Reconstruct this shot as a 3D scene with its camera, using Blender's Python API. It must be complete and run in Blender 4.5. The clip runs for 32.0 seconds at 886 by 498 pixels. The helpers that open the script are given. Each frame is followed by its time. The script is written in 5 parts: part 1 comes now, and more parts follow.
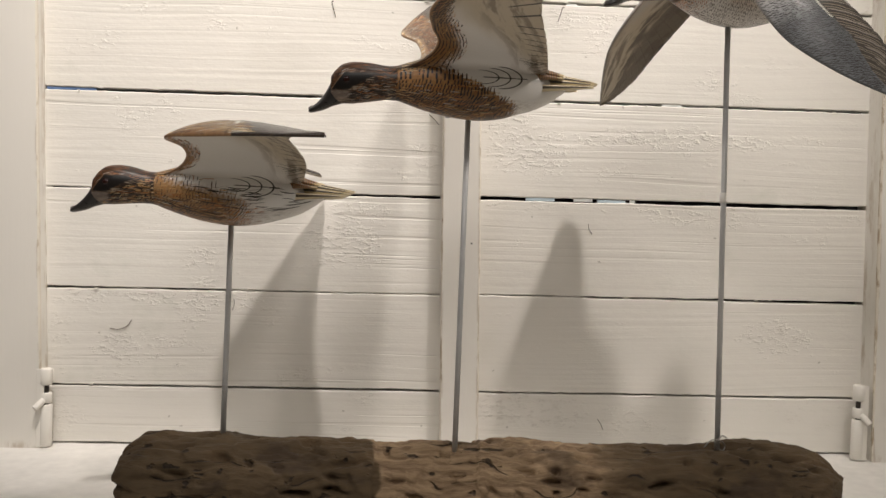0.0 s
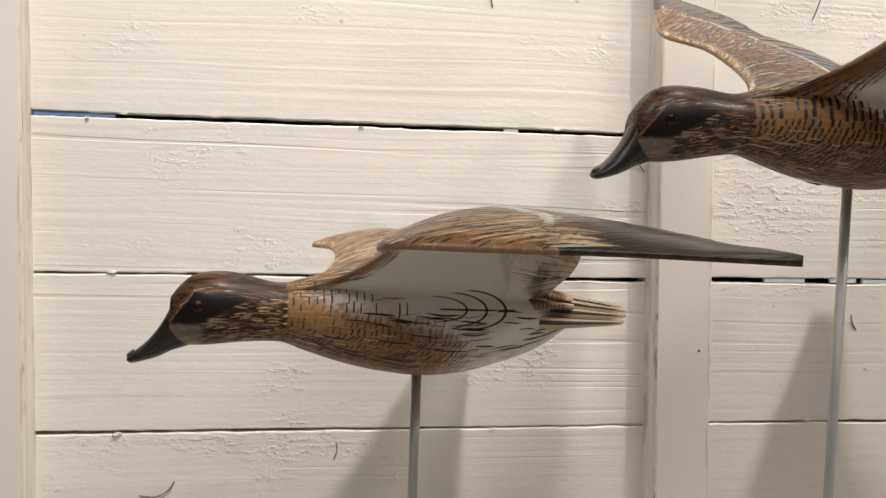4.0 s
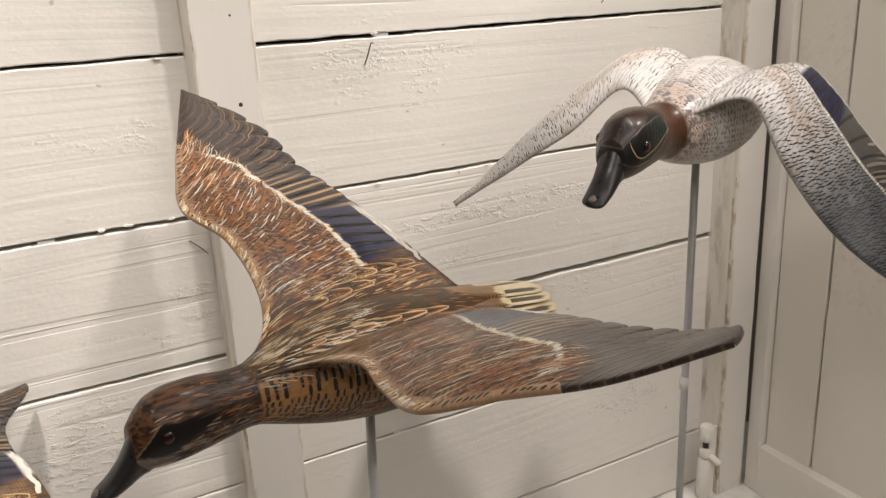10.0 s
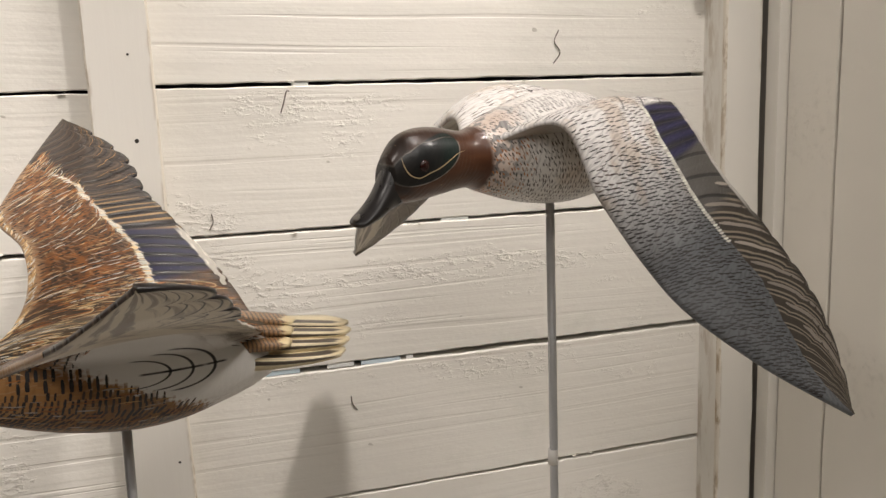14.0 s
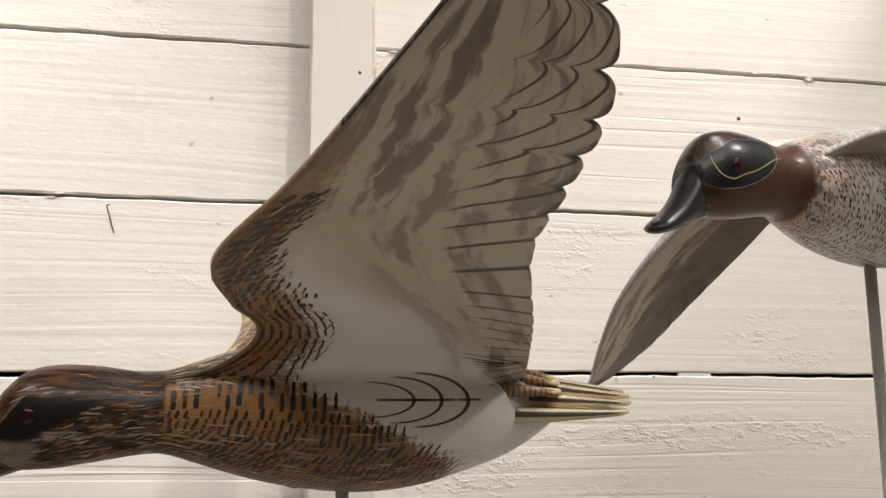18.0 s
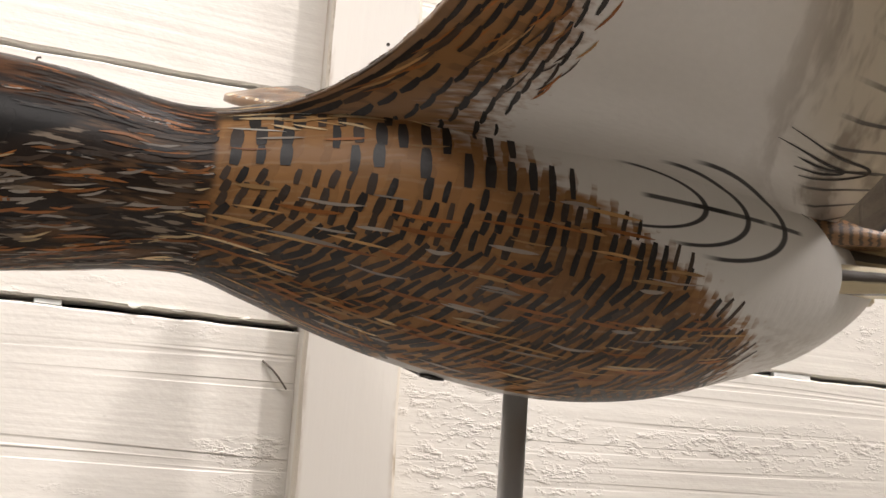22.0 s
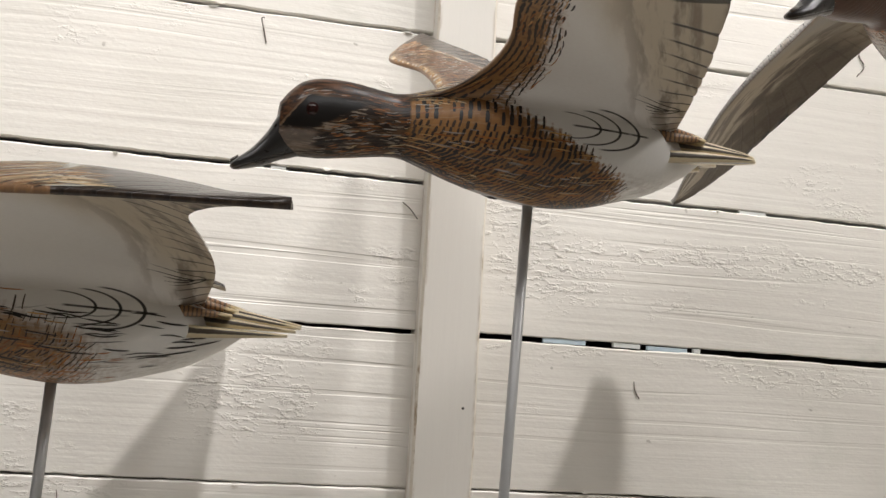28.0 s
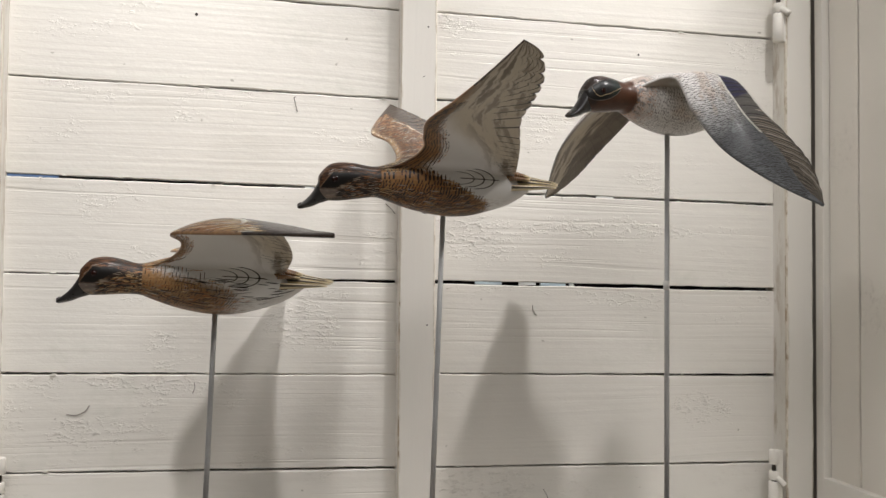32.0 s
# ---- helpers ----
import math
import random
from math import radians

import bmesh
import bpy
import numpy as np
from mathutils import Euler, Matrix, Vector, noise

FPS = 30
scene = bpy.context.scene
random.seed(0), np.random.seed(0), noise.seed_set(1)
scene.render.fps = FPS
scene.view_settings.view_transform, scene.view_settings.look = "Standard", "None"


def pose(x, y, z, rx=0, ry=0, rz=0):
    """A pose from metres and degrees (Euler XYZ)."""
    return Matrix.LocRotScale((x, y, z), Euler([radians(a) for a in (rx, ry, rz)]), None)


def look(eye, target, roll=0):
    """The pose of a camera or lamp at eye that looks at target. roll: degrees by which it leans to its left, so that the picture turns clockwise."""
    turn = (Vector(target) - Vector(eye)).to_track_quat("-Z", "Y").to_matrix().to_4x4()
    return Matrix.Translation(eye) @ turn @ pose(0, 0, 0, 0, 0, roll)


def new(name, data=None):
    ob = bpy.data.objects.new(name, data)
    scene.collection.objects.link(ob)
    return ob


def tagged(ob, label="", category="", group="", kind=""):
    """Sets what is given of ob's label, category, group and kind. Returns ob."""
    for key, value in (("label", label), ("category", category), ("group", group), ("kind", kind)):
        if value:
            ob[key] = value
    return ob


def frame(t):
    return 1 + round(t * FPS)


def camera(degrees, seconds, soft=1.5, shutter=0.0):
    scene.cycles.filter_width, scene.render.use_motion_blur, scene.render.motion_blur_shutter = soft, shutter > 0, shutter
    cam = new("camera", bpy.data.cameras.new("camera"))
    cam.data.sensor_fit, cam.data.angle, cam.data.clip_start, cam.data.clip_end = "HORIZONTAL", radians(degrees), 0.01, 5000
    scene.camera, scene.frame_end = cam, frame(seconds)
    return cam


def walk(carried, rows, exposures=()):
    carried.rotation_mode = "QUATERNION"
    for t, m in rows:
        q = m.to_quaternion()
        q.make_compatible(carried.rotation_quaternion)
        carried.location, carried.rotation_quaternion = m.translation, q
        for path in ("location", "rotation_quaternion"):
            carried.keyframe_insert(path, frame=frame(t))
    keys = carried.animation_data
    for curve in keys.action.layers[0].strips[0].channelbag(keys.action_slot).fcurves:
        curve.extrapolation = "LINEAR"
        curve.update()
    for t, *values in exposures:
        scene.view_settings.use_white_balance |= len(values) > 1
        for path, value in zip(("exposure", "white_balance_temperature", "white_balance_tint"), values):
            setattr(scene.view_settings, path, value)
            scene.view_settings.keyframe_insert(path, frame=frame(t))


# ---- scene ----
cam = camera(53.5, 32.0)
PATH = [
    (0, (-0.01, 0.008, 0.349), (0.088, 2.003, 0.262), 1.6),
    (0.5, (-0.064, 0.116, 0.36), (0.047, 2.111, 0.27), 0.9),
    (1, (-0.11, 0.188, 0.363), (0.015, 2.182, 0.268), 0.6),
    (1.5, (-0.116, 0.257, 0.366), (0.005, 2.251, 0.269), 1.3),
    (2, (-0.111, 0.34, 0.381), (-0.035, 2.337, 0.314), 1.6),
    (2.5, (-0.123, 0.38, 0.393), (-0.083, 2.379, 0.346), 1.3),
    (3, (-0.179, 0.428, 0.41), (-0.081, 2.425, 0.355), 1.0),
    (3.5, (-0.234, 0.475, 0.422), (-0.045, 2.465, 0.351), 0.9),
    (5.5, (-0.399, 0.559, 0.492), (0.218, 2.451, 0.295), 4.4),
    (6, (-0.39, 0.579, 0.516), (0.324, 2.421, 0.205), 4.8),
    (6.5, (-0.384, 0.607, 0.548), (0.371, 2.402, 0.093), 3.9),
    (7, (-0.39, 0.577, 0.583), (0.353, 2.354, 0.046), 4.7),
    (7.5, (-0.396, 0.556, 0.605), (0.377, 2.307, 0.026), 5.2),
    (8, (-0.353, 0.555, 0.639), (0.475, 2.273, 0.038), 3.8),
    (8.5, (-0.309, 0.548, 0.676), (0.564, 2.234, 0.049), 3.1),
    (9, (-0.263, 0.542, 0.699), (0.629, 2.215, 0.065), 1.4),
    (9.5, (-0.218, 0.537, 0.72), (0.686, 2.206, 0.089), -0.4),
    (10, (-0.152, 0.557, 0.755), (0.773, 2.211, 0.113), -2.0),
    (10.5, (-0.113, 0.567, 0.766), (0.844, 2.197, 0.113), -3.0),
    (11, (-0.057, 0.573, 0.798), (0.909, 2.196, 0.142), -3.6),
    (11.5, (0.0, 0.563, 0.797), (0.911, 2.22, 0.146), -3.2),
    (12, (0.061, 0.561, 0.783), (0.842, 2.292, 0.156), -3.9),
    (12.5, (0.098, 0.538, 0.765), (0.734, 2.358, 0.233), -4.5),
    (13, (0.12, 0.525, 0.734), (0.711, 2.376, 0.263), -3.7),
    (13.5, (0.12, 0.502, 0.699), (0.737, 2.35, 0.25), -2.3),
    (14, (0.098, 0.47, 0.676), (0.71, 2.337, 0.3), -1.4),
    (14.5, (0.074, 0.465, 0.63), (0.608, 2.368, 0.322), -0.2),
    (15, (0.055, 0.451, 0.606), (0.508, 2.382, 0.349), 0.4),
    (15.5, (0.047, 0.46, 0.581), (0.475, 2.407, 0.427), 0.2),
    (17.5, (0.056, 0.568, 0.523), (0.44, 2.517, 0.754), -0.7),
    (18, (0.043, 0.598, 0.507), (0.361, 2.546, 0.828), 0.3),
    (18.5, (0.03, 0.623, 0.486), (0.354, 2.561, 0.863), 1.1),
    (19, (0.019, 0.65, 0.477), (0.357, 2.58, 0.878), 1.6),
    (19.5, (-0.002, 0.684, 0.459), (0.403, 2.584, 0.936), 1.9),
    (20, (-0.024, 0.708, 0.451), (0.404, 2.589, 0.979), 2.4),
    (20.5, (-0.027, 0.738, 0.447), (0.407, 2.622, 0.959), 3.0),
    (21, (-0.037, 0.77, 0.44), (0.417, 2.656, 0.925), 3.6),
    (21.5, (-0.028, 0.804, 0.433), (0.45, 2.678, 0.945), 4.0),
    (22, (-0.02, 0.842, 0.435), (0.525, 2.698, 0.942), 3.7),
    (22.5, (-0.014, 0.883, 0.435), (0.586, 2.718, 0.958), 3.3),
    (23, (-0.014, 0.913, 0.434), (0.619, 2.737, 0.957), 3.2),
    (23.5, (-0.017, 0.927, 0.429), (0.592, 2.763, 0.939), 4.2),
    (24, (-0.036, 0.915, 0.415), (0.541, 2.765, 0.907), 4.7),
    (24.5, (-0.045, 0.875, 0.416), (0.493, 2.743, 0.885), 4.6),
    (25, (-0.066, 0.828, 0.408), (0.426, 2.714, 0.858), 5.3),
    (25.5, (-0.078, 0.772, 0.404), (0.375, 2.674, 0.824), 5.9),
    (27.5, (-0.085, 0.584, 0.388), (0.253, 2.543, 0.61), 4.7),
    (28, (-0.088, 0.518, 0.375), (0.279, 2.476, 0.555), 4.3),
    (28.5, (-0.097, 0.441, 0.382), (0.335, 2.39, 0.511), 3.1),
    (29, (-0.103, 0.331, 0.377), (0.403, 2.263, 0.481), 1.7),
    (29.5, (-0.119, 0.228, 0.382), (0.411, 2.155, 0.452), 1.1),
    (30, (-0.124, 0.135, 0.378), (0.378, 2.07, 0.416), 1.4),
    (30.5, (-0.147, 0.069, 0.37), (0.329, 2.011, 0.403), 1.6),
    (31, (-0.157, 0.014, 0.368), (0.269, 1.968, 0.395), 1.7),
    (31.5, (-0.156, -0.033, 0.369), (0.236, 1.927, 0.418), 1.7),
    (32, (-0.141, -0.06, 0.376), (0.226, 1.905, 0.444), 1.4),
]
EXPOSURE = [  # seconds, stops, kelvin, tint
    (0, 0.02, 6450, 11.2), (3, 0.02, 6420, 11.6), (6, -0.10, 6380, 12.0), (9, -0.03, 6400, 12.5), (10, -0.13, 6470, 12.4), (11, -0.27, 6500, 11.6), (12, -0.30, 6500, 11.6), (13, -0.24, 6500, 11.4), (14, -0.17, 6480, 11.2),
    (15, -0.12, 6440, 11.4), (18, -0.05, 6420, 12), (19, 0.04, 6420, 12.3), (20, 0.09, 6420, 13.2), (22, 0.25, 6350, 13.5), (23, 0.58, 6350, 13.5), (24, -0.04, 6350, 12), (25, 0.06, 6280, 11.2), (28, 0.06, 6110, 9.8), (29, -0.08, 6110, 10.1), (30, -0.08, 6130, 10.1), (32, -0.07, 6080, 9.8),
]
walk(cam, [(t, look(eye, target, roll)) for t, eye, target, roll in PATH], exposures=EXPOSURE)

# ---- light ----
world = bpy.data.worlds.new("room_light")
scene.world = world
world.use_nodes = True
wbg = world.node_tree.nodes["Background"]
wbg.inputs[0].default_value, wbg.inputs[1].default_value = (1.0, 0.95, 0.88, 1), 0.09


def ceiling_spot(name, eye, target, power, size, colour=(1.0, 0.925, 0.855), cone=80, soft=0.9):
    lamp = bpy.data.lights.new(name, "SPOT")
    lamp.energy, lamp.color, lamp.shadow_soft_size = power, colour, size
    lamp.spot_size, lamp.spot_blend = radians(cone), soft
    ob = new(name, lamp)
    ob.matrix_world = look(eye, target)
    return ob


for x, y, aim, low, power, cone, size, soft in (
    (-1.35, 0.35, 0.22, 0.70, 35, 46, 0.12, 0.9), (1.6, 0.35, 0.20, 0.80, 56, 58, 0.12, 0.9),
    (-0.28, 0.50, -0.36, 0.72, 168, 32, 0.05, 1.0), (0.62, 0.50, 0.38, 0.72, 126, 33, 0.05, 1.0),
):
    ceiling_spot("spot_light", (x, y, 2.2), (aim, 1.35, low), power, size, cone=cone, soft=soft)
ceiling_spot("spot_light", (0.42, 1.0, 2.2), (0.1, 1.16, 0.4), 30, 0.05, cone=56)
# Unseen fill panel, added to stand in for general room light.
fill_lamp = bpy.data.lights.new("room_fill", "AREA")
fill_lamp.shape, fill_lamp.size, fill_lamp.size_y, fill_lamp.energy, fill_lamp.color = "RECTANGLE", 2.4, 1.0, 30, (1.0, 0.95, 0.88)
new("room_fill", fill_lamp).matrix_world = look((0.0, -0.9, 2.25), (0.0, -0.8, 0.0))


# ---- node helpers ----
class S:
    """A value in a shader, with arithmetic."""

    def __init__(self, tree, sock):
        self.t, self.s = tree, sock

    def op(self, kind, *others, clamp=False):
        n = self.t.nodes.new("ShaderNodeMath")
        n.operation, n.use_clamp = kind, clamp
        for slot, v in zip(n.inputs, (self, *others)):
            if isinstance(v, S):
                self.t.links.new(v.s, slot)
            else:
                slot.default_value = v
        return S(self.t, n.outputs[0])

    def __add__(self, o): return self.op("ADD", o)
    def __radd__(self, o): return self.op("ADD", o)
    def __sub__(self, o): return self.op("SUBTRACT", o)
    def __rsub__(self, o): return (self * -1.0) + o
    def __mul__(self, o): return self.op("MULTIPLY", o)
    def __rmul__(self, o): return self.op("MULTIPLY", o)
    def __truediv__(self, o): return self.op("DIVIDE", o)
    def sin(self): return self.op("SINE")
    def abs(self): return self.op("ABSOLUTE")
    def frac(self): return self.op("FRACT")
    def floor(self): return self.op("FLOOR")
    def sqrt(self): return self.op("SQRT")
    def max(self, o): return self.op("MAXIMUM", o)
    def min(self, o): return self.op("MINIMUM", o)

    def step(self, a, b):
        """0 below a, 1 above b, smooth between (a may be the larger)."""
        n = self.t.nodes.new("ShaderNodeMapRange")
        n.interpolation_type = "SMOOTHSTEP"
        lo, hi, flip = (a, b, False) if a <= b else (b, a, True)
        self.t.links.new(self.s, n.inputs["Value"])
        n.inputs["From Min"].default_value, n.inputs["From Max"].default_value = lo, hi
        n.inputs["To Min"].default_value, n.inputs["To Max"].default_value = (1, 0) if flip else (0, 1)
        return S(self.t, n.outputs["Result"])

    def band(self, a, b, soft):
        return self.step(a - soft, a + soft) * self.step(b + soft, b - soft)


class Mat:
    """A node material under construction."""

    def __init__(self, name, rough=0.5, metal=0.0):
        self.m = bpy.data.materials.new(name)
        self.m.use_nodes = True
        self.t = self.m.node_tree
        self.b = self.t.nodes["Principled BSDF"]
        self.b.inputs["Roughness"].default_value = rough
        self.b.inputs["Metallic"].default_value = metal
        self.tc = self.t.nodes.new("ShaderNodeTexCoord")

    def xyz(self, which="Object"):
        n = self.t.nodes.new("ShaderNodeSeparateXYZ")
        self.t.links.new(self.tc.outputs[which], n.inputs[0])
        return [S(self.t, o) for o in n.outputs]

    def rest(self):
        """Places on the carving before its head was shifted to fit the camera's view."""
        a = self.t.nodes.new("ShaderNodeAttribute")
        a.attribute_name = "rest"
        n = self.t.nodes.new("ShaderNodeSeparateXYZ")
        self.t.links.new(a.outputs["Vector"], n.inputs[0])
        return [S(self.t, o) for o in n.outputs]

    def vec(self, x, y, z):
        n = self.t.nodes.new("ShaderNodeCombineXYZ")
        for slot, v in zip(n.inputs, (x, y, z)):
            if isinstance(v, S):
                self.t.links.new(v.s, slot)
            else:
                slot.default_value = v
        return S(self.t, n.outputs[0])

    def noise(self, v, scale=1.0, detail=2.0, rough=0.5):
        n = self.t.nodes.new("ShaderNodeTexNoise")
        self.t.links.new(v.s, n.inputs["Vector"])
        n.inputs["Scale"].default_value, n.inputs["Detail"].default_value, n.inputs["Roughness"].default_value = scale, detail, rough
        return S(self.t, n.outputs["Fac"])

    def rnd(self):
        n = self.t.nodes.new("ShaderNodeObjectInfo")
        return S(self.t, n.outputs["Random"])

    def mix(self, f, a, b):
        n = self.t.nodes.new("ShaderNodeMix")
        n.data_type = "RGBA"
        for slot, v in ((n.inputs[0], f), (n.inputs[6], a), (n.inputs[7], b)):
            if isinstance(v, S):
                self.t.links.new(v.s, slot)
            elif isinstance(v, tuple):
                slot.default_value = (*v, 1)
            else:
                slot.default_value = v
        return S(self.t, n.outputs[2])

    def out(self, colour=None, rough=None, height=None, bump=0.2, dist=0.001, coat=None):
        if isinstance(colour, tuple):
            self.b.inputs["Base Color"].default_value = (*colour, 1)
        elif colour is not None:
            self.t.links.new(colour.s, self.b.inputs["Base Color"])
        if isinstance(rough, S):
            self.t.links.new(rough.s, self.b.inputs["Roughness"])
        elif rough is not None:
            self.b.inputs["Roughness"].default_value = rough
        if coat is not None:
            self.b.inputs["Coat Weight"].default_value = coat
            self.b.inputs["Coat Roughness"].default_value = 0.2
        if height is not None:
            n = self.t.nodes.new("ShaderNodeBump")
            n.inputs["Strength"].default_value, n.inputs["Distance"].default_value = bump, dist
            self.t.links.new(height.s, n.inputs["Height"])
            self.t.links.new(n.outputs[0], self.b.inputs["Normal"])
        return self.m


# ---- materials ----
def plain(name, colour, rough=0.5, metal=0.0):
    m = Mat(name, rough, metal)
    x, y, z = m.xyz()
    n = m.noise(m.vec(x, y, z), 60, 3)
    c = m.mix(n, tuple(v * 0.85 for v in colour), tuple(min(1, v * 1.12) for v in colour))
    return m.out(c, rough, n, 0.1, 0.0006)



def board_paint(name, base=(0.80, 0.77, 0.71), upright=False):
    """Old white paint over rough sawn boards: grain ridges, crumbs of paint, grey stains."""
    m = Mat(name, 0.42)
    x, y, z = m.xyz()
    if upright:
        x, z = z, x
    r = m.rnd()
    shift = r * 37.0
    wob = m.noise(m.vec(x * 1.3 + shift, y, z * 7.0), 1.0, 2)
    grain = m.noise(m.vec(x * 1.4 + shift, y * 2.0, z * 110.0 + wob * 5.0), 1.0, 3, 0.5)
    cut_in = m.noise(m.vec(x * 1.9 + shift * 3.0, y, z * 170.0 + wob * 6.0), 1.0, 1).step(0.60, 0.68)
    grain_zone = m.noise(m.vec(x * 1.2 + shift * 5.0, y, z * 5.0), 1.0, 2).step(0.36, 0.62)
    rough_zone = m.noise(m.vec(x * 6.0 + shift * 2.0, y, z * 13.0), 1.0, 4, 0.65).step(0.52, 0.70)
    if not upright:
        # flaked places on the back wall
        ragged = m.noise(m.vec(x * 22.0, y, z * 40.0 + shift), 1.0, 4, 0.7)
        for px, pz, rx, rz in ((0.19, 0.45, 0.08, 0.04), (0.60, 0.155, 0.06, 0.04), (-0.33, 0.205, 0.12, 0.018), (0.20, 0.03, 0.10, 0.03), (0.45, 0.47, 0.22, 0.02), (-0.10, 0.30, 0.07, 0.05)):
            ex, ez = (x - px) / rx, (z - pz) / rz
            rough_zone = rough_zone.max(((ex * ex + ez * ez).sqrt() + (ragged - 0.5) * 1.8).step(1.0, 0.6))
    crumbs = m.noise(m.vec(x * 95.0 + wob * 6.0, y * 90.0, z * 190.0 + shift), 1.0, 4, 0.65).step(0.46, 0.74)
    fine = m.noise(m.vec(x * 240.0, y * 300.0, z * 420.0), 1.0, 2)
    lump = m.noise(m.vec(x * 16.0 + shift, y, z * 38.0), 1.0, 3, 0.6)
    stain = m.noise(m.vec(x * 3.0 + shift, y, z * 6.0), 1.0, 4, 0.6).step(0.5, 0.78)
    green = m.noise(m.vec(x * 5.0 + shift * 4.0, y, z * 5.0), 1.0, 4, 0.7).step(0.6, 0.8)
    specks = m.noise(m.vec(x * 48.0 + shift, y, z * 70.0), 1.0, 2).step(0.76, 0.79)
    c = m.mix(stain * 0.55, base, (base[0] * 0.84, base[1] * 0.84, base[2] * 0.82))
    c = m.mix(r * 0.3, c, (base[0] * 0.93, base[1] * 0.94, base[2] * 0.95))
    c = m.mix(green * 0.5, c, (0.56, 0.57, 0.49))
    # The shading of the crumb ridges is partly painted in as a darker tone.
    c = m.mix(crumbs * rough_zone * 0.34, c, (0.44, 0.40, 0.34))
    c = m.mix(cut_in * grain_zone * 0.10, c, (0.5, 0.45, 0.38))
    c = m.mix(specks * 0.55, c, (0.3, 0.27, 0.22))
    h = grain * 0.55 - cut_in * grain_zone * (r * 0.4 + 0.15) + crumbs * rough_zone * 0.8 + fine * 0.10 + lump * 0.55
    return m.out(c, grain * 0.2 + 0.36, h, 0.75, 0.0017)


def edge_paint(name, wear=0.55):
    """Worn paint on the posts, rubbed to wood along the arrises."""
    m = Mat(name, 0.5)
    x, y, z = m.xyz()
    n = m.noise(m.vec(x * 55.0, y * 60.0, z * 16.0), 1.0, 4, 0.65)
    g = m.noise(m.vec(x * 160.0, y * 160.0, z * 5.0), 1.0, 3)
    big = m.noise(m.vec(x * 9.0, y * 5.0, z * 2.0), 1.0, 3)
    geo = m.t.nodes.new("ShaderNodeNewGeometry")
    worn = S(m.t, geo.outputs["Pointiness"]).step(0.51, 0.55) * n.step(0.46, 0.62)
    c = m.mix(big.step(0.4, 0.75) * 0.22, (0.80, 0.77, 0.71), (0.75, 0.72, 0.66))
    c = m.mix(n.step(0.70, 0.78) * 0.35, c, (0.55, 0.49, 0.41))
    c = m.mix(worn * wear, c, (0.42, 0.33, 0.23))
    return m.out(c, 0.48, n * 0.5 + g * 0.35, 0.45, 0.0011)


def rubbed_paint():
    """An arris where hands rubbed the paint thin and yellow wood shows."""
    m = Mat("rubbed_arris_paint", 0.5)
    x, y, z = m.xyz()
    n = m.noise(m.vec(x * 90.0, y * 90.0, z * 26.0), 1.0, 4, 0.7)
    big = m.noise(m.vec(x * 9.0, y * 9.0, z * 6.0), 1.0, 3)
    c = m.mix(big * 0.4, (0.76, 0.71, 0.62), (0.68, 0.61, 0.50))
    c = m.mix(n.step(0.50, 0.62) * big.step(0.35, 0.6), c, (0.40, 0.31, 0.21))
    c = m.mix(n.step(0.70, 0.76) * 0.7, c, (0.16, 0.12, 0.08))
    return m.out(c, 0.55, n, 0.5, 0.0012)


white_paint = board_paint("white_board_paint")
side_paint = board_paint("white_side_board_paint", (0.80, 0.76, 0.69), True)
post_paint = edge_paint("worn_post_paint")
arris_paint = rubbed_paint()
frame_paint = edge_paint("white_frame_paint", 0.0)
shelf_paint = plain("shelf_paint", (0.8, 0.78, 0.74), 0.4)
steel = plain("grey_rod_metal", (0.50, 0.50, 0.50), 0.38, 0.2)
wire = plain("thin_wire_metal", (0.3, 0.29, 0.27), 0.4, 0.7)
mark_grey = plain("rusty_nail_and_scratch", (0.16, 0.135, 0.11), 0.6, 0.1)
nail_dark = plain("dark_nail_iron", (0.05, 0.042, 0.035), 0.6, 0.3)
# Near-black sheets paint in the darkness behind the board gaps.
gap_dark = plain("gap_dark_paint", (0.02, 0.02, 0.022), 0.9)
pale_glint = plain("pale_blue_glint", (0.60, 0.72, 0.80), 0.5)
white_glint = plain("white_glint", (0.82, 0.84, 0.82), 0.5)
blue_glint = plain("dull_blue_glint", (0.13, 0.22, 0.42), 0.5)
bill_black = plain("black_bill_paint", (0.018, 0.017, 0.017), 0.3)


def bill_paint():
    """Black bill with a gape line and a paler lower mandible."""
    m = Mat("black_bill_paint_with_gape", 0.3)
    x, y, z = m.rest()
    n = m.noise(m.vec(x * 160.0, y * 200.0, z * 200.0), 1.0, 3)
    d = z - 0.0157 + (x - 0.1572) * 0.415
    c = m.mix(n, (0.012, 0.011, 0.011), (0.030, 0.027, 0.026))
    c = m.mix(d.step(0.0, -0.0012) * n.step(0.2, 0.6), c, (0.085, 0.070, 0.058))
    return m.out(c, n * 0.2 + 0.2, n * 0.4 - d.abs().step(0.0007, 0.0002) * 1.5, 0.5, 0.0006)


bill_gape = bill_paint()
# Unseen room: floor kept pale to bounce light up, walls darker against reflections.
bounce_floor = plain("pale_bounce_floor", (0.72, 0.68, 0.6), 0.6)
room_wall = plain("room_plaster", (0.36, 0.33, 0.29), 0.9)
glass_eye = plain("dark_glass_eye", (0.02, 0.004, 0.003), 0.08)
eye_ring = plain("red_brown_eye_ring", (0.024, 0.004, 0.003), 0.2)


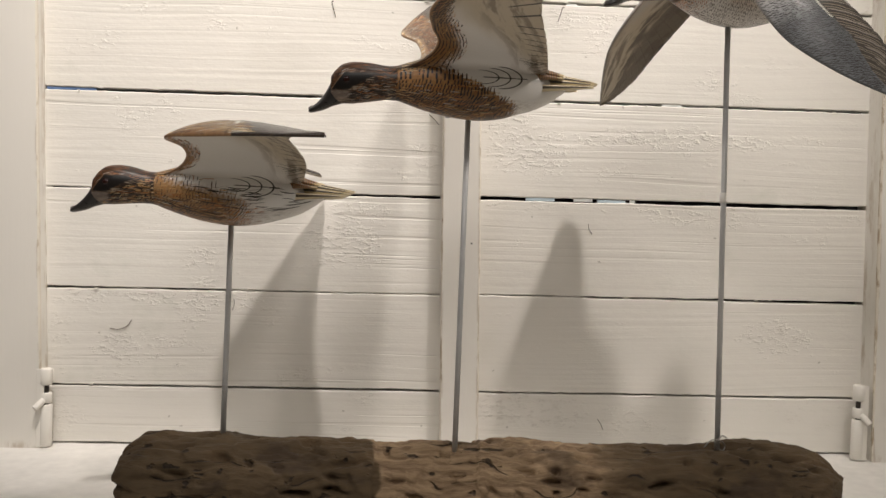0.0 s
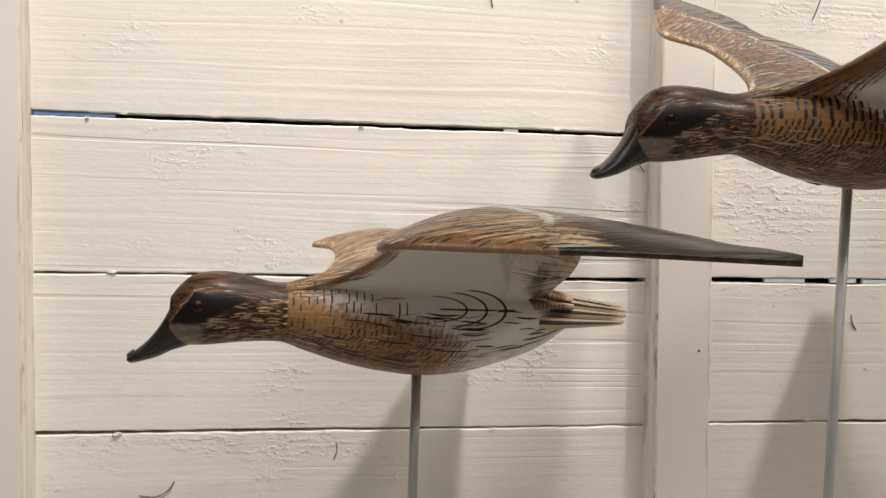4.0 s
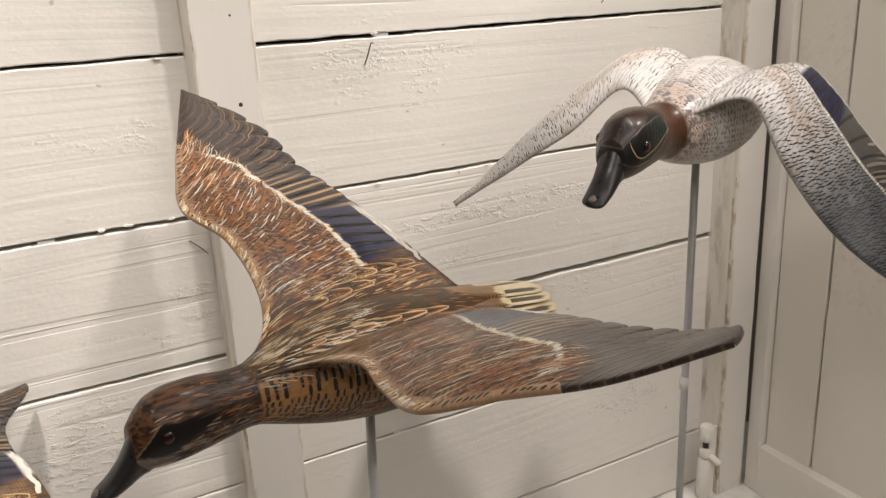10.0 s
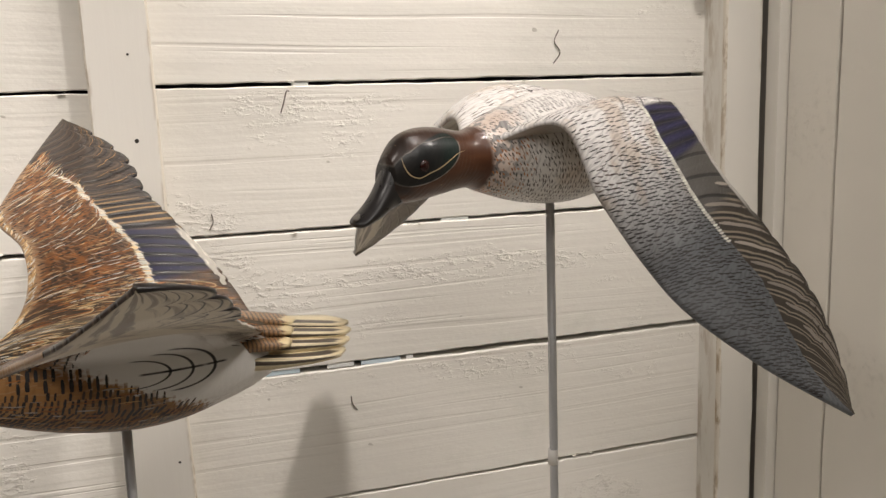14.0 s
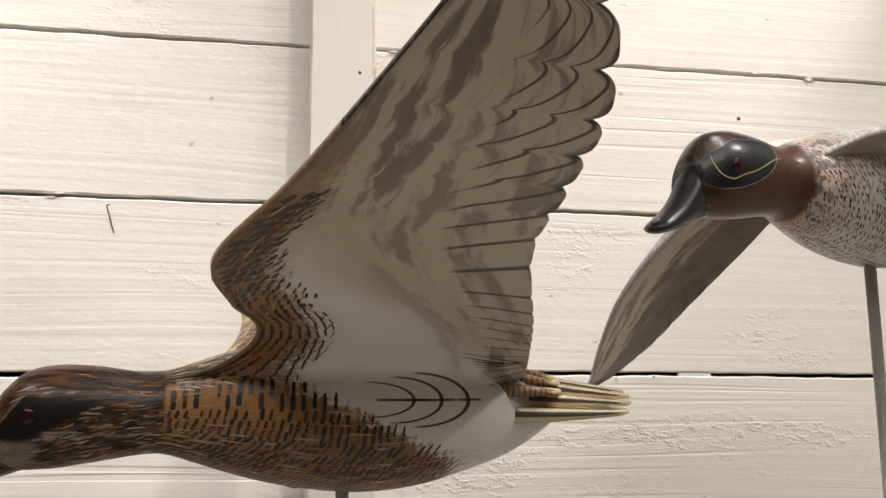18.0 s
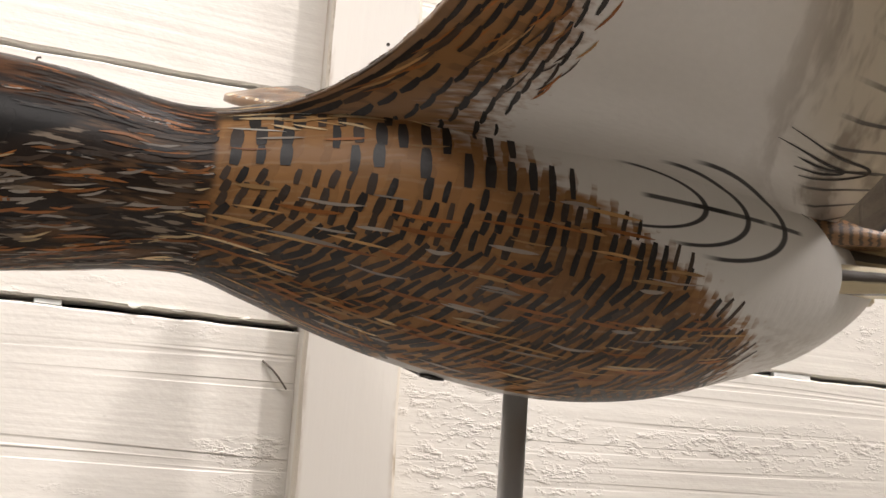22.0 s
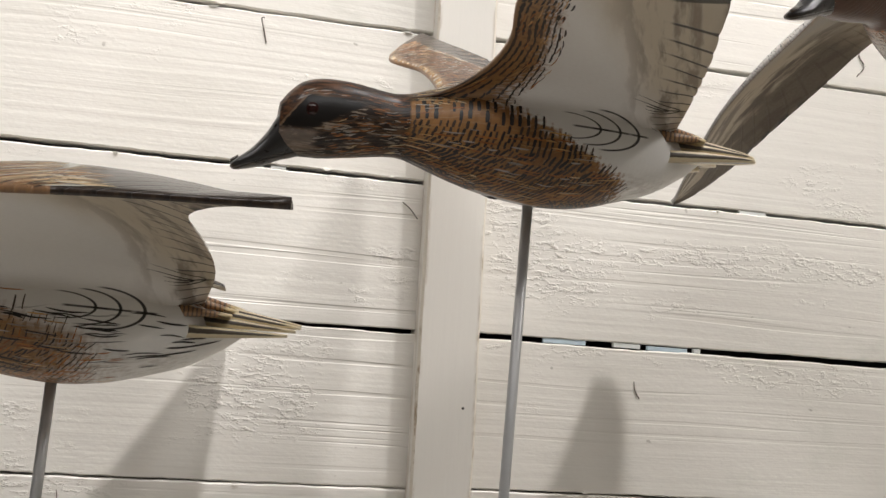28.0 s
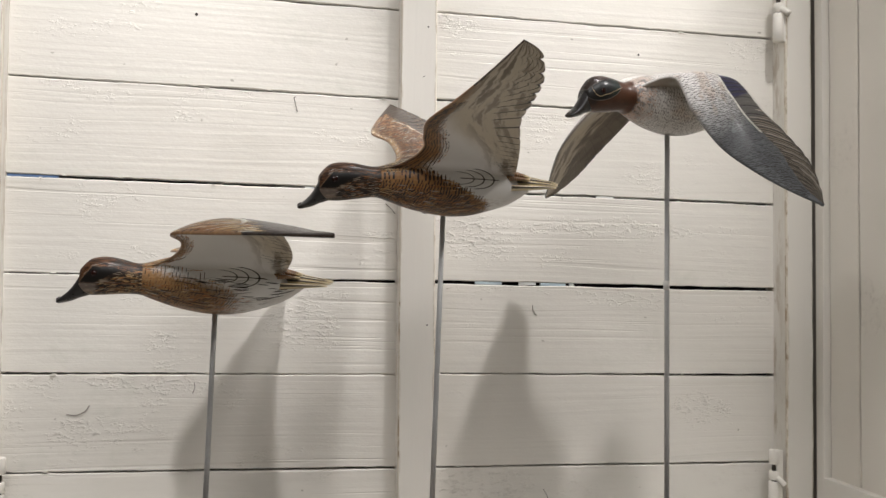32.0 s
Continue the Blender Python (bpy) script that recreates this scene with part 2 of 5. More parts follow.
def driftwood():
    m = Mat("driftwood", 0.85)
    x, y, z = m.xyz()
    warp = m.noise(m.vec(x * 14.0, y * 14.0, z * 14.0), 1.0, 2)
    g = m.noise(m.vec(x * 14.0 + warp * 2.0, y * 110.0, z * 110.0 + warp * 5.0), 1.0, 4, 0.65)
    b = m.noise(m.vec(x * 9.0, y * 16.0, z * 16.0), 1.0, 4, 0.6)
    p = m.noise(m.vec(x * 42.0, y * 60.0, z * 60.0), 1.0, 2).step(0.66, 0.72)
    crack = lines(m, z * 34.0 + y * 20.0 + warp * 3.0, 0.03, 0.03) * m.noise(m.vec(x * 12.0, y * 40.0, z * 40.0), 1.0, 1).step(0.55, 0.62)
    # Middle without bark; the light falling there is also put into the colour.
    bare_lit = (x + (warp - 0.5) * 0.05 + (b - 0.5) * 0.04).step(-0.040, -0.034) * (x + (b - 0.5) * 0.25).step(0.30, 0.20)
    c = m.mix(g, (0.055, 0.036, 0.018), (0.165, 0.110, 0.054))
    c = m.mix(b.step(0.5, 0.7) * 0.5, c, (0.20, 0.125, 0.062))
    c = m.mix(bare_lit * 0.9, c, m.mix(g.step(0.25, 0.75), (0.17, 0.105, 0.06), (0.46, 0.33, 0.20)))
    c = m.mix(b.step(0.44, 0.32) * 0.65, c, (0.045, 0.028, 0.017))
    c = m.mix((p + crack).min(1.0) * 0.85, c, (0.018, 0.011, 0.007))
    # Shade of the ducks over the rest, darkened into the wood colour.
    c = m.mix((1.0 - bare_lit) * 0.3, c, (0.03, 0.019, 0.011))
    return m.out(c, 0.88, g * 0.9 - p * 1.2 - crack * 1.0 + b * 0.6, 1.0, 0.0035)




# painted feathers; the places are in each carving's own metres, x towards the bill
def lines(m, f, width, soft=0.05):
    """Thin lines at whole values of f."""
    d = (f.frac() - 0.5).abs()
    return d.step(0.5 - width - soft, 0.5 - width + soft * 0.3)


drift = driftwood()


def scale_marks(m, c, x, z, where=1.0):
    """Three scale-shaped lines on the pale flank, each with a dash behind it."""
    for ax, a, bz, zc in ((-0.022, 0.022, 0.0080, 0.0490), (-0.036, 0.023, 0.0105, 0.0490), (-0.050, 0.027, 0.0125, 0.0490)):
        ex, ez = (x - (ax + a)) / a, (z - zc) / bz
        d = ((ex * ex + ez * ez).sqrt() - 1.0).abs()
        c = m.mix(d.step(0.055, 0.025) * (x - (ax + a)).step(0.004, -0.004) * 0.95 * where, c, (0.02, 0.018, 0.02))
        dash = ((z - zc).abs().step(0.0008, 0.0004)) * x.band(ax - 0.007, ax + 0.006 if ax < -0.04 else ax + 0.018, 0.002)
        c = m.mix(dash * 0.9 * where, c, (0.02, 0.018, 0.02))
    return c


def female_body(name, gold=0.0, patch=0.0):
    m = Mat(name, 0.38)
    x, y, z = m.rest()
    ay = y.abs()
    th = (z - 0.034).op("ARCTAN2", ay)
    warp = m.noise(m.vec(x * 45.0, y * 60.0, z * 60.0), 1.0, 2)
    wide = m.noise(m.vec(x * 14.0, y * 20.0, z * 20.0), 1.0, 2)
    rows = th * 6.2 + x * 12.0 + warp * 0.9 + wide * 1.4
    rid = rows.floor()
    brk = m.noise(m.vec(x * 75.0, rid * 3.1 + rows * 0.6, z * 50.0), 1.0, 3, 0.6)

    rag = m.noise(m.vec(x * 330.0, y * 330.0, z * 330.0), 1.0, 3, 0.6)

    def barred(row, per_metre, thick):
        r0 = row.floor()
        at_x = x * per_metre + ((r0 * 12.9898).sin() * 43.7).frac() * 0.9 + warp * 1.1 + (row.frac() - 0.5) * 0.35
        end = (row.frac() - 0.5).abs().step(0.5, 0.30)
        return ((at_x.frac() - 0.5).abs() + (end - 1.0) * 0.06 + (brk - 0.5) * 0.26 + (rag - 0.5) * 0.30).step(thick, thick + 0.05)

    large = barred(th * 2.9 + x * 6.0 + warp * 0.4 + wide * 0.8, 155.0, 0.28)
    small = barred(rows + (0.040 - z).max(0.0) * 20.0, 245.0, 0.25)
    pick = (z + (wide - 0.5) * 0.02).step(0.030, 0.037)
    bars = large * pick + small * (1.0 - pick)
    streak = ((rows + warp * 0.5).frac() - 0.5).abs().step(0.11, 0.03) * (m.noise(m.vec(x * 36.0, rid * 7.7, 0.0), 1.0, 3, 0.65) + (rag - 0.5) * 0.25).step(0.46, 0.51)
    streak2 = ((rows * 1.7 + 0.35 + warp * 0.7).frac() - 0.5).abs().step(0.14, 0.04) * (m.noise(m.vec(x * 48.0, rid * 4.3, 3.0), 1.0, 3, 0.65) + (rag - 0.5) * 0.3).step(0.50, 0.56)
    big = m.noise(m.vec(x * 18.0, y * 22.0, z * 22.0), 1.0, 3)
    fine = m.noise(m.vec(x * 90.0, y * 420.0, z * 420.0), 1.0, 2)
    brown1 = tuple(a + gold * b for a, b in zip((0.37, 0.185, 0.068), (0.04, 0.10, 0.085)))
    brown2 = tuple(a + gold * b for a, b in zip((0.25, 0.125, 0.048), (0.04, 0.06, 0.05)))
    c = m.mix(big.step(0.35, 0.65), brown1, brown2)
    c = m.mix(fine.step(0.5, 0.68) * 0.5, c, (0.42, 0.22, 0.08))
    c = m.mix(bars * 0.14, c, (0.030, 0.020, 0.014))
    c = m.mix(streak2 * 0.35, c, (0.40, 0.25, 0.12))
    c = m.mix(streak * 0.2, c, (0.55, 0.42, 0.28))
    if gold > 0:
        blk = ((rows * 1.3 + 0.2 + warp * 0.4).frac() - 0.5).abs().step(0.11, 0.04) * m.noise(m.vec(x * 20.0, rid * 5.9, 6.0), 1.0, 2).step(0.46, 0.54)
        c = m.mix(0.3 * blk * x.band(-0.05, 0.06, 0.015) * z.step(0.06, 0.05) * 0.9, c, (0.018, 0.014, 0.012))
    # pale flank and vent
    edge = x - ((z - 0.0510) * 2.1 + 0.0195 + (z - 0.03).max(0.0) * (gold * 5.0)).max(-0.047 + gold * 0.08) + (big - 0.5) * 0.03 + (fine - 0.5) * 0.04 + (bars - 0.5) * 0.008
    pale = edge.step(0.012 + gold * 0.06, -0.006 - gold * 0.05)
    c = m.mix(pale, c, (0.80, 0.78, 0.745))
    lo = (x + 0.01).step(0.03, -0.04) * z.step(0.03, 0.018)
    c = m.mix(pale * lo * fine.step(0.45, 0.6) * 0.25, c, (0.3, 0.25, 0.2))
    if gold > 0:
        blk2 = ((rows * 1.3 + 0.2 + warp * 0.4).frac() - 0.5).abs().step(0.10, 0.04) * m.noise(m.vec(x * 20.0, rid * 5.9, 6.0), 1.0, 2).step(0.50, 0.56)
        c = m.mix(blk2 * pale * x.step(-0.055, -0.03) * z.step(0.05, 0.04) * 0.9, c, (0.02, 0.017, 0.016))
    c = scale_marks(m, c, x, z)
    # back with pale-edged feathers
    back = (th + (warp - 0.5) * 0.1).step(0.90, 1.02) * x.step(0.102, 0.09)
    cell = th * 3.9 + x * 7.0 + warp * 0.3
    sx = x * 25.0 + warp * 0.2 + (cell.floor() * 0.5).frac()
    along, off = sx.frac(), (cell.frac() - 0.5).abs()
    bc = m.mix(big, (0.036 + gold * 0.25, 0.019 + gold * 0.15, 0.011 + gold * 0.06), (0.085 + gold * 0.3, 0.062 + gold * 0.18, 0.026 + gold * 0.08))
    bc = m.mix(fine.step(0.48, 0.62) * 0.4, bc, (0.20, 0.085, 0.028))
    comb = lines(m, th * 26.0 + x * 22.0 + warp * 0.8, 0.08, 0.05) * x.step(0.005, 0.03) * m.noise(m.vec(x * 70.0, th * 9.0, 1.0), 1.0, 1).step(0.42, 0.52)
    bc = m.mix(off.step(0.2, 0.1) * along.band(0.15, 0.6, 0.1) * 0.5, bc, (0.03, 0.018, 0.012))
    bc = m.mix(comb * 0.3, bc, (0.60, 0.42, 0.25))
    c = m.mix(back, c, bc)
    # head
    head = (x + warp * 0.006).step(0.094, 0.100)
    st = m.noise(m.vec(x * 48.0, y * 300.0, z * 380.0), 1.0, 3, 0.55)
    st2 = m.noise(m.vec(x * 52.0 + 9.0, y * 380.0, z * 560.0 + 5.0), 1.0, 3, 0.6)
    hc = m.mix(st.step(0.46, 0.60), (0.022, 0.014, 0.010), (0.13, 0.070, 0.034))
    hc = m.mix(st2.step(0.58, 0.62) * 0.75, hc, (0.38, 0.30, 0.225))
    hc = m.mix(st2.step(0.44, 0.38) * 0.75, hc, (0.022, 0.014, 0.010))
    lore = (x + (st - 0.5) * 0.006).step(0.143, 0.151) * (z + (st - 0.5) * 0.004).step(0.030, 0.026)
    hc = m.mix(lore * 0.6, hc, m.mix(st2, (0.20, 0.14, 0.105), (0.42, 0.36, 0.31)))
    top_line = ((0.1644 - x) * 1.38 + 0.0333).min(0.0485 - (0.145 - x).max(0.0) * 0.06)
    over = z - top_line + (st - 0.5) * 0.003
    low = z - 0.0285 - (0.150 - x).max(0.0) * 0.56 + (st - 0.5) * 0.006
    stripe = low.step(-0.0015, 0.0015) * over.step(0.0005, -0.0005) * x.step(0.112, 0.124)
    hc = m.mix(stripe, hc, (0.008, 0.006, 0.005))
    brow = over.band(0.0002, 0.0018, 0.0005) * x.step(0.138, 0.148)
    capc = m.mix(st.step(0.38, 0.62), (0.018, 0.009, 0.006), (0.13, 0.058, 0.025))
    hc = m.mix(over.step(0.0, 0.001) * (x.step(0.098, 0.125) * 0.5 + 0.5), hc, capc)
    hc = m.mix(brow * 0.7, hc, (0.22, 0.145, 0.088))
    c = m.mix(head, c, hc)
    ring = (x + (warp - 0.5) * 0.006).band(0.0925, 0.0970, 0.0012) * z.step(0.062, 0.056)
    c = m.mix(ring * brk.step(0.36, 0.5) * 0.9, c, (0.015, 0.011, 0.01))
    c = m.mix(x.band(0.001, 0.045, 0.0015) * (y + 0.007).abs().step(0.0125, 0.0115) * z.step(0.016, 0.014) * patch, c, (0.50, 0.48, 0.46))
    m.b.inputs["Specular IOR Level"].default_value = 0.28
    h = bars * -0.15 + fine * 0.35
    return m.out(c, fine * 0.2 + 0.32, h, 0.4, 0.0006, coat=0.12)


def stroke_paint(name, colour):
    """Brush paint: each stroke a little lighter or darker, with a dry streaky end."""
    m = Mat(name, 0.4)
    x, y, z = m.xyz()
    g = m.t.nodes.new("ShaderNodeNewGeometry")
    r = S(m.t, g.outputs["Random Per Island"])
    n = m.noise(m.vec(x * 420.0, y * 420.0, z * 420.0), 1.0, 3, 0.6)
    c = m.mix(r, tuple(v * 0.62 for v in colour), tuple(min(0.9, v * 1.25) for v in colour))
    c = m.mix(n.step(0.52, 0.72) * 0.35, c, tuple(v * 0.5 + 0.06 for v in colour))
    return m.out(c, n * 0.2 + 0.34, n, 0.2, 0.0003, coat=0.12)


def uv(m):
    n = m.t.nodes.new("ShaderNodeSeparateXYZ")
    m.t.links.new(m.tc.outputs["UV"], n.inputs[0])
    return S(m.t, n.outputs[0]), S(m.t, n.outputs[1])


def female_wing_top(name, gold=0.0):
    m = Mat(name, 0.35)
    u, v = uv(m)
    warp = m.noise(m.vec(u * 22.0, v * 12.0, 0.0), 1.0, 2)
    strokes = m.noise(m.vec(u * 150.0 + v * 34.0, v * 11.0 - u * 12.0, 1.0), 1.0, 2, 0.5)
    row = v * (6.0 + gold * 2.0) - u * 1.5 + warp * 1.2
    rid = row.floor()
    rf = row.frac()
    off = ((rid * 7.31).sin() * 91.7).frac()
    many = 66.0 - gold * 20.0
    comb = u * many + off + v * 15.0 + warp * 1.8
    long = lines(m, v * 26.0 + u * 14.0 + warp * 2.2, 0.09, 0.06) * m.noise(m.vec(u * 34.0, v * 26.0 + u * 14.0, 13.0), 1.0, 2).step(0.52, 0.6)
    hatch = (lines(m, comb, 0.10, 0.07) * strokes.step(0.42, 0.52) * rf.band(0.05, 0.8, 0.06)).max(long * (1.0 - gold))
    dash = lines(m, comb + 0.5, 0.24, 0.06) * rf.band(0.15, 0.75, 0.08)
    spots = m.noise(m.vec(u * 85.0 + v * 20.0, v * 34.0, 4.0), 1.0, 2)
    zone = m.noise(m.vec(u * 16.0, v * 5.0, 11.0), 1.0, 3, 0.6)
    fine = m.noise(m.vec(u * 260.0, v * 30.0, 7.0), 1.0, 2)
    # coverts
    cov = m.mix(zone.step(0.32, 0.56), (0.28 + gold * 0.10, 0.100 + gold * 0.09, 0.022 + gold * 0.035), (0.085 + gold * 0.16, 0.034 + gold * 0.08, 0.012 + gold * 0.033))
    cov = m.mix(fine.step(0.5, 0.7) * 0.2, cov, (0.42, 0.18, 0.05))
    cov = m.mix(dash * spots.step(0.36, 0.48) * 0.35, cov, (0.030, 0.018, 0.012))
    cov = m.mix(hatch * 0.25, cov, (0.68, 0.45, 0.23))
    cov = m.mix((v + (strokes - 0.5) * 0.08).step(0.10, 0.03) * (0.7 - gold * 0.45), cov, (0.50, 0.31, 0.17))
    # the covert line slants to the leading edge towards the tip
    line = (0.60 - gold * 0.10 + (warp - 0.5) * 0.06) - (u - 0.5).max(0.0) * 0.7 - u.step(0.64, 0.80) * (0.40 + (1.0 - gold) * 0.06)
    past = v - line
    white = (past + (strokes - 0.5) * 0.07).band(-0.010 - gold * 0.015, 0.018, 0.008) * u.step(0.17, 0.21) * u.step(0.74, 0.66)
    feather = u * 26.0 - v * (1.4 + (u - 0.4).max(0.0) * 11.0)
    gap = lines(m, feather, 0.06, 0.05)
    wide = (feather.frac() - 0.5).abs()
    # secondaries with the dark blue mirror
    sec = m.mix((wide + (fine - 0.5) * 0.15).step(0.12, 0.34), (0.011, 0.012, 0.052), (0.005, 0.005, 0.011))
    sec = m.mix(u.step(0.40, 0.47), sec, m.mix((wide - 0.22).abs().step(0.05, 0.09), (0.38, 0.24, 0.11), (0.022, 0.016, 0.015)))
    prim = m.mix(fine * 0.8, (0.018, 0.011, 0.008), (0.062, 0.037, 0.023))
    prim = m.mix(lines(m, feather * 1.0 + 0.35, 0.05, 0.04) * v.step(0.97, 0.85) * (0.22 - gold * 0.18), prim, (0.40, 0.28, 0.18))
    prim = m.mix(v.step(0.84, 0.97) * 0.85, prim, (0.02, 0.016, 0.016))
    rest = m.mix(u.step(0.54, 0.62), sec, prim)
    rest = m.mix(gap * (0.85 - gold * 0.3), rest, (0.012, 0.010, 0.010))
    edge = v.step(0.93, 0.955) * u.band(0.18, 0.43, 0.02)
    rest = m.mix(edge, rest, (0.74, 0.70, 0.62))
    # tertials next to the back
    tcell_u, tcell_v = u * 19.0 + warp * 0.6, v * 3.2 + (u * 21.0 + warp * 0.8).floor() * 0.37 + warp * 0.7
    along, off = 1.0 - tcell_v.frac(), (tcell_u.frac() - 0.5).abs()
    core = off.step(0.2, 0.1) * along.band(0.15, 0.6, 0.1)
    ter = m.mix(warp.step(0.35, 0.65), (0.035 + gold * 0.11, 0.018 + gold * 0.062, 0.010 + gold * 0.026), (0.13 + gold * 0.17, 0.060 + gold * 0.11, 0.022 + gold * 0.052))
    ter = m.mix(lines(m, v * 60.0 + warp, 0.16, 0.08) * 0.3, ter, (0.02, 0.014, 0.012))
    ter = m.mix(core * 0.5, ter, (0.025, 0.016, 0.012))
    c = m.mix(past.step(0.0, 0.006), cov, rest)
    c = m.mix(white, c, (0.80, 0.70, 0.56))
    inner = (u - (v - 0.42).max(0.0) * 0.24 + (warp - 0.5) * 0.06).step(0.16, 0.12)
    c = m.mix(inner, c, ter)
    h = strokes * 0.3 + hatch * past.step(0.0, -0.02) * 0.6 - gap * past.step(0.0, 0.02) * 1.3 + past.step(0.03, 0.0) * 1.2 + fine * 0.15
    return m.out(c, fine * 0.2 + 0.22, h, 0.5, 0.0008, coat=0.3)


def wing_under(name, pale=(0.70, 0.67, 0.62), mottled=1.0, narrow=0.0):
    m = Mat(name, 0.42)
    u, v = uv(m)
    warp = m.noise(m.vec(u * 9.0, v * 6.0, 3.0), 1.0, 3)
    fine = m.noise(m.vec(u * 160.0, v * 40.0, 0.0), 1.0, 2)
    blots = m.noise(m.vec(u * 105.0, v * 34.0, 5.0), 1.0, 2)
    smudge = m.noise(m.vec(u * 6.0 - v * 1.5, v * 9.0 + u * 7.0, 9.0), 1.0, 4, 0.55)
    c = m.mix(fine * 0.5, pale, tuple(a * 0.86 for a in pale))
    out = (v * 0.6 + u * 1.1 + (warp - 0.5) * 0.12).step(0.52, 0.78)
    c = m.mix(out * 0.85, c, (0.50, 0.42, 0.29))
    c = m.mix((v + u * 0.9).step(0.7, 1.0) * smudge.step(0.47, 0.60) * 0.75, c, (0.20, 0.150, 0.105))
    c = m.mix(v.step(0.5, 0.3) * u.step(0.45, 0.7) * smudge.step(0.46, 0.56) * 0.7, c, (0.13, 0.095, 0.065))
    lead = (v + u * 0.12 + (0.26 - u).max(0.0) * 0.22 + (warp - 0.5) * 0.14 + (fine - 0.5) * 0.16 + narrow).step(0.275, 0.175) * u.step(0.84, 0.6)
    lc = m.mix(warp, (0.37, 0.185, 0.062), (0.24, 0.120, 0.042))
    lrow = v * 10.0 + u * 3.0 + warp * 1.5
    ldash = lines(m, u * 66.0 + lrow.floor() * 0.37 + v * 6.0 + warp * 1.5, 0.20, 0.06) * lrow.frac().band(0.12, 0.8, 0.08) * blots.step(0.36, 0.46)
    lc = m.mix(ldash * 0.3, lc, (0.018, 0.013, 0.011))
    lc = m.mix(v.step(0.07, 0.02) * 0.6, lc, (0.30, 0.17, 0.08))
    c = m.mix(lead * mottled, c, lc)
    if mottled > 0.5:
        x, y, z = m.xyz()
        c = scale_marks(m, c, x, z, u.step(0.24, 0.22))
    feather = u * 26.0 - v * (1.4 + (u - 0.4).max(0.0) * 11.0)
    ln = lines(m, feather, 0.05, 0.04) * (v + u * 0.45 + (smudge - 0.5) * 0.25).step(0.86, 0.98)
    c = m.mix(ln * (0.9 if mottled > 0.5 else 0.25), c, (0.03, 0.024, 0.022))
    if mottled < 0.5:
        c = m.mix((v + (smudge - 0.5) * 0.7).step(0.50, 0.66) * u.step(0.26, 0.40) * 0.85, c, m.mix(fine, (0.075, 0.056, 0.040), (0.15, 0.115, 0.085)))
        c = m.mix(v.step(0.10, 0.03) * u.step(0.25, 0.4) * 0.6, c, (0.16, 0.13, 0.10))
    tip = v.step(0.95, 0.99) * u.step(0.5, 0.6) * ((feather.frac() - 0.25).abs().step(0.34, 0.22))
    c = m.mix(tip * 0.9, c, (0.02, 0.016, 0.016))
    return m.out(c, 0.40, fine * 0.3 - ln * 1.0 + warp * 0.3, 0.45, 0.0006, coat=0.15)


def tail_paint(name, base=(0.80, 0.70, 0.48), plainness=0.0):
    """A cream feather with a dark ragged centre along its shaft."""
    m = Mat(name, 0.4)
    u, v = uv(m)
    r = m.rnd()
    n = m.noise(m.vec(u * 3.0 + r * 20.0, v * 14.0, r * 9.0), 1.0, 4, 0.6)
    fine = m.noise(m.vec(u * 5.0 + r * 7.0, v * 60.0, 2.0), 1.0, 3, 0.6)
    across = (v - 0.70 + (n - 0.5) * 0.20).abs()
    dark = (across + (fine - 0.5) * 0.08).step(0.19, 0.13) * (u + (across * 0.5) + (n - 0.5) * 0.1).step(0.95, 0.86)
    c = m.mix(fine, base, (base[0] * 0.84, base[1] * 0.78, base[2] * 0.70))
    if plainness > 0:
        dark = (u + (n - 0.5) * 0.12 - across * 0.3).step(0.80, 0.72)
        c = m.mix(dark * 0.95, c, m.mix((u * 16.0 + n).frac().step(0.3, 0.5), (0.06, 0.032, 0.016), (0.30, 0.15, 0.06)))
    else:
        c = m.mix(dark * 0.94, c, (0.035, 0.024, 0.020))
    c = m.mix((v - 0.5).abs().step(0.47, 0.50) * 0.5, c, (0.05, 0.035, 0.025))
    return m.out(c, 0.36, fine * 0.5 - dark * 0.2, 0.4, 0.0006, coat=0.2)


def male_body(name):
    m = Mat(name, 0.38)
    x, y, z = m.rest()
    ay = y.abs()
    warp = m.noise(m.vec(x * 50.0, y * 50.0, z * 50.0), 1.0, 2)
    big = m.noise(m.vec(x * 16.0, y * 18.0, z * 18.0), 1.0, 3)
    th = (z - 0.034).op("ARCTAN2", ay)
    brk = m.noise(m.vec(x * 110.0, y * 190.0, z * 190.0), 1.0, 2)
    verm = ((x * 230.0 + warp * 1.4 + th * 2.0).frac() - 0.5).abs().step(0.25, 0.35) * brk.step(0.40, 0.50)
    c = m.mix(big, (0.80, 0.77, 0.73), (0.60, 0.57, 0.54))
    c = m.mix(big.step(0.56, 0.7) * 0.45, c, (0.55, 0.40, 0.27))
    c = m.mix(verm * 0.3, c, (0.060, 0.054, 0.052))
    tickr = th * 6.0 + x * 10.0 + warp
    tick = lines(m, tickr * 2.2 + (x * 60.0 + warp).floor() * 0.37, 0.09, 0.06) * (x * 60.0 + warp).frac().band(0.1, 0.8, 0.08) * brk.step(0.40, 0.5)
    c = m.mix(tick * z.step(0.058, 0.066) * 0.2, c, (0.06, 0.05, 0.045))
    breast = (x + (z - 0.035) * 0.3).step(0.05, 0.085)
    spots = m.noise(m.vec(x * 150.0, y * 170.0, z * 170.0), 1.0, 1).step(0.53, 0.59)
    bc = m.mix(spots, m.mix(big, (0.62, 0.50, 0.42), (0.45, 0.30, 0.21)), (0.05, 0.035, 0.03))
    c = m.mix(breast * 0.75, c, bc)
    n = m.noise(m.vec(x * 70.0, y * 260.0, z * 260.0), 1.0, 2)
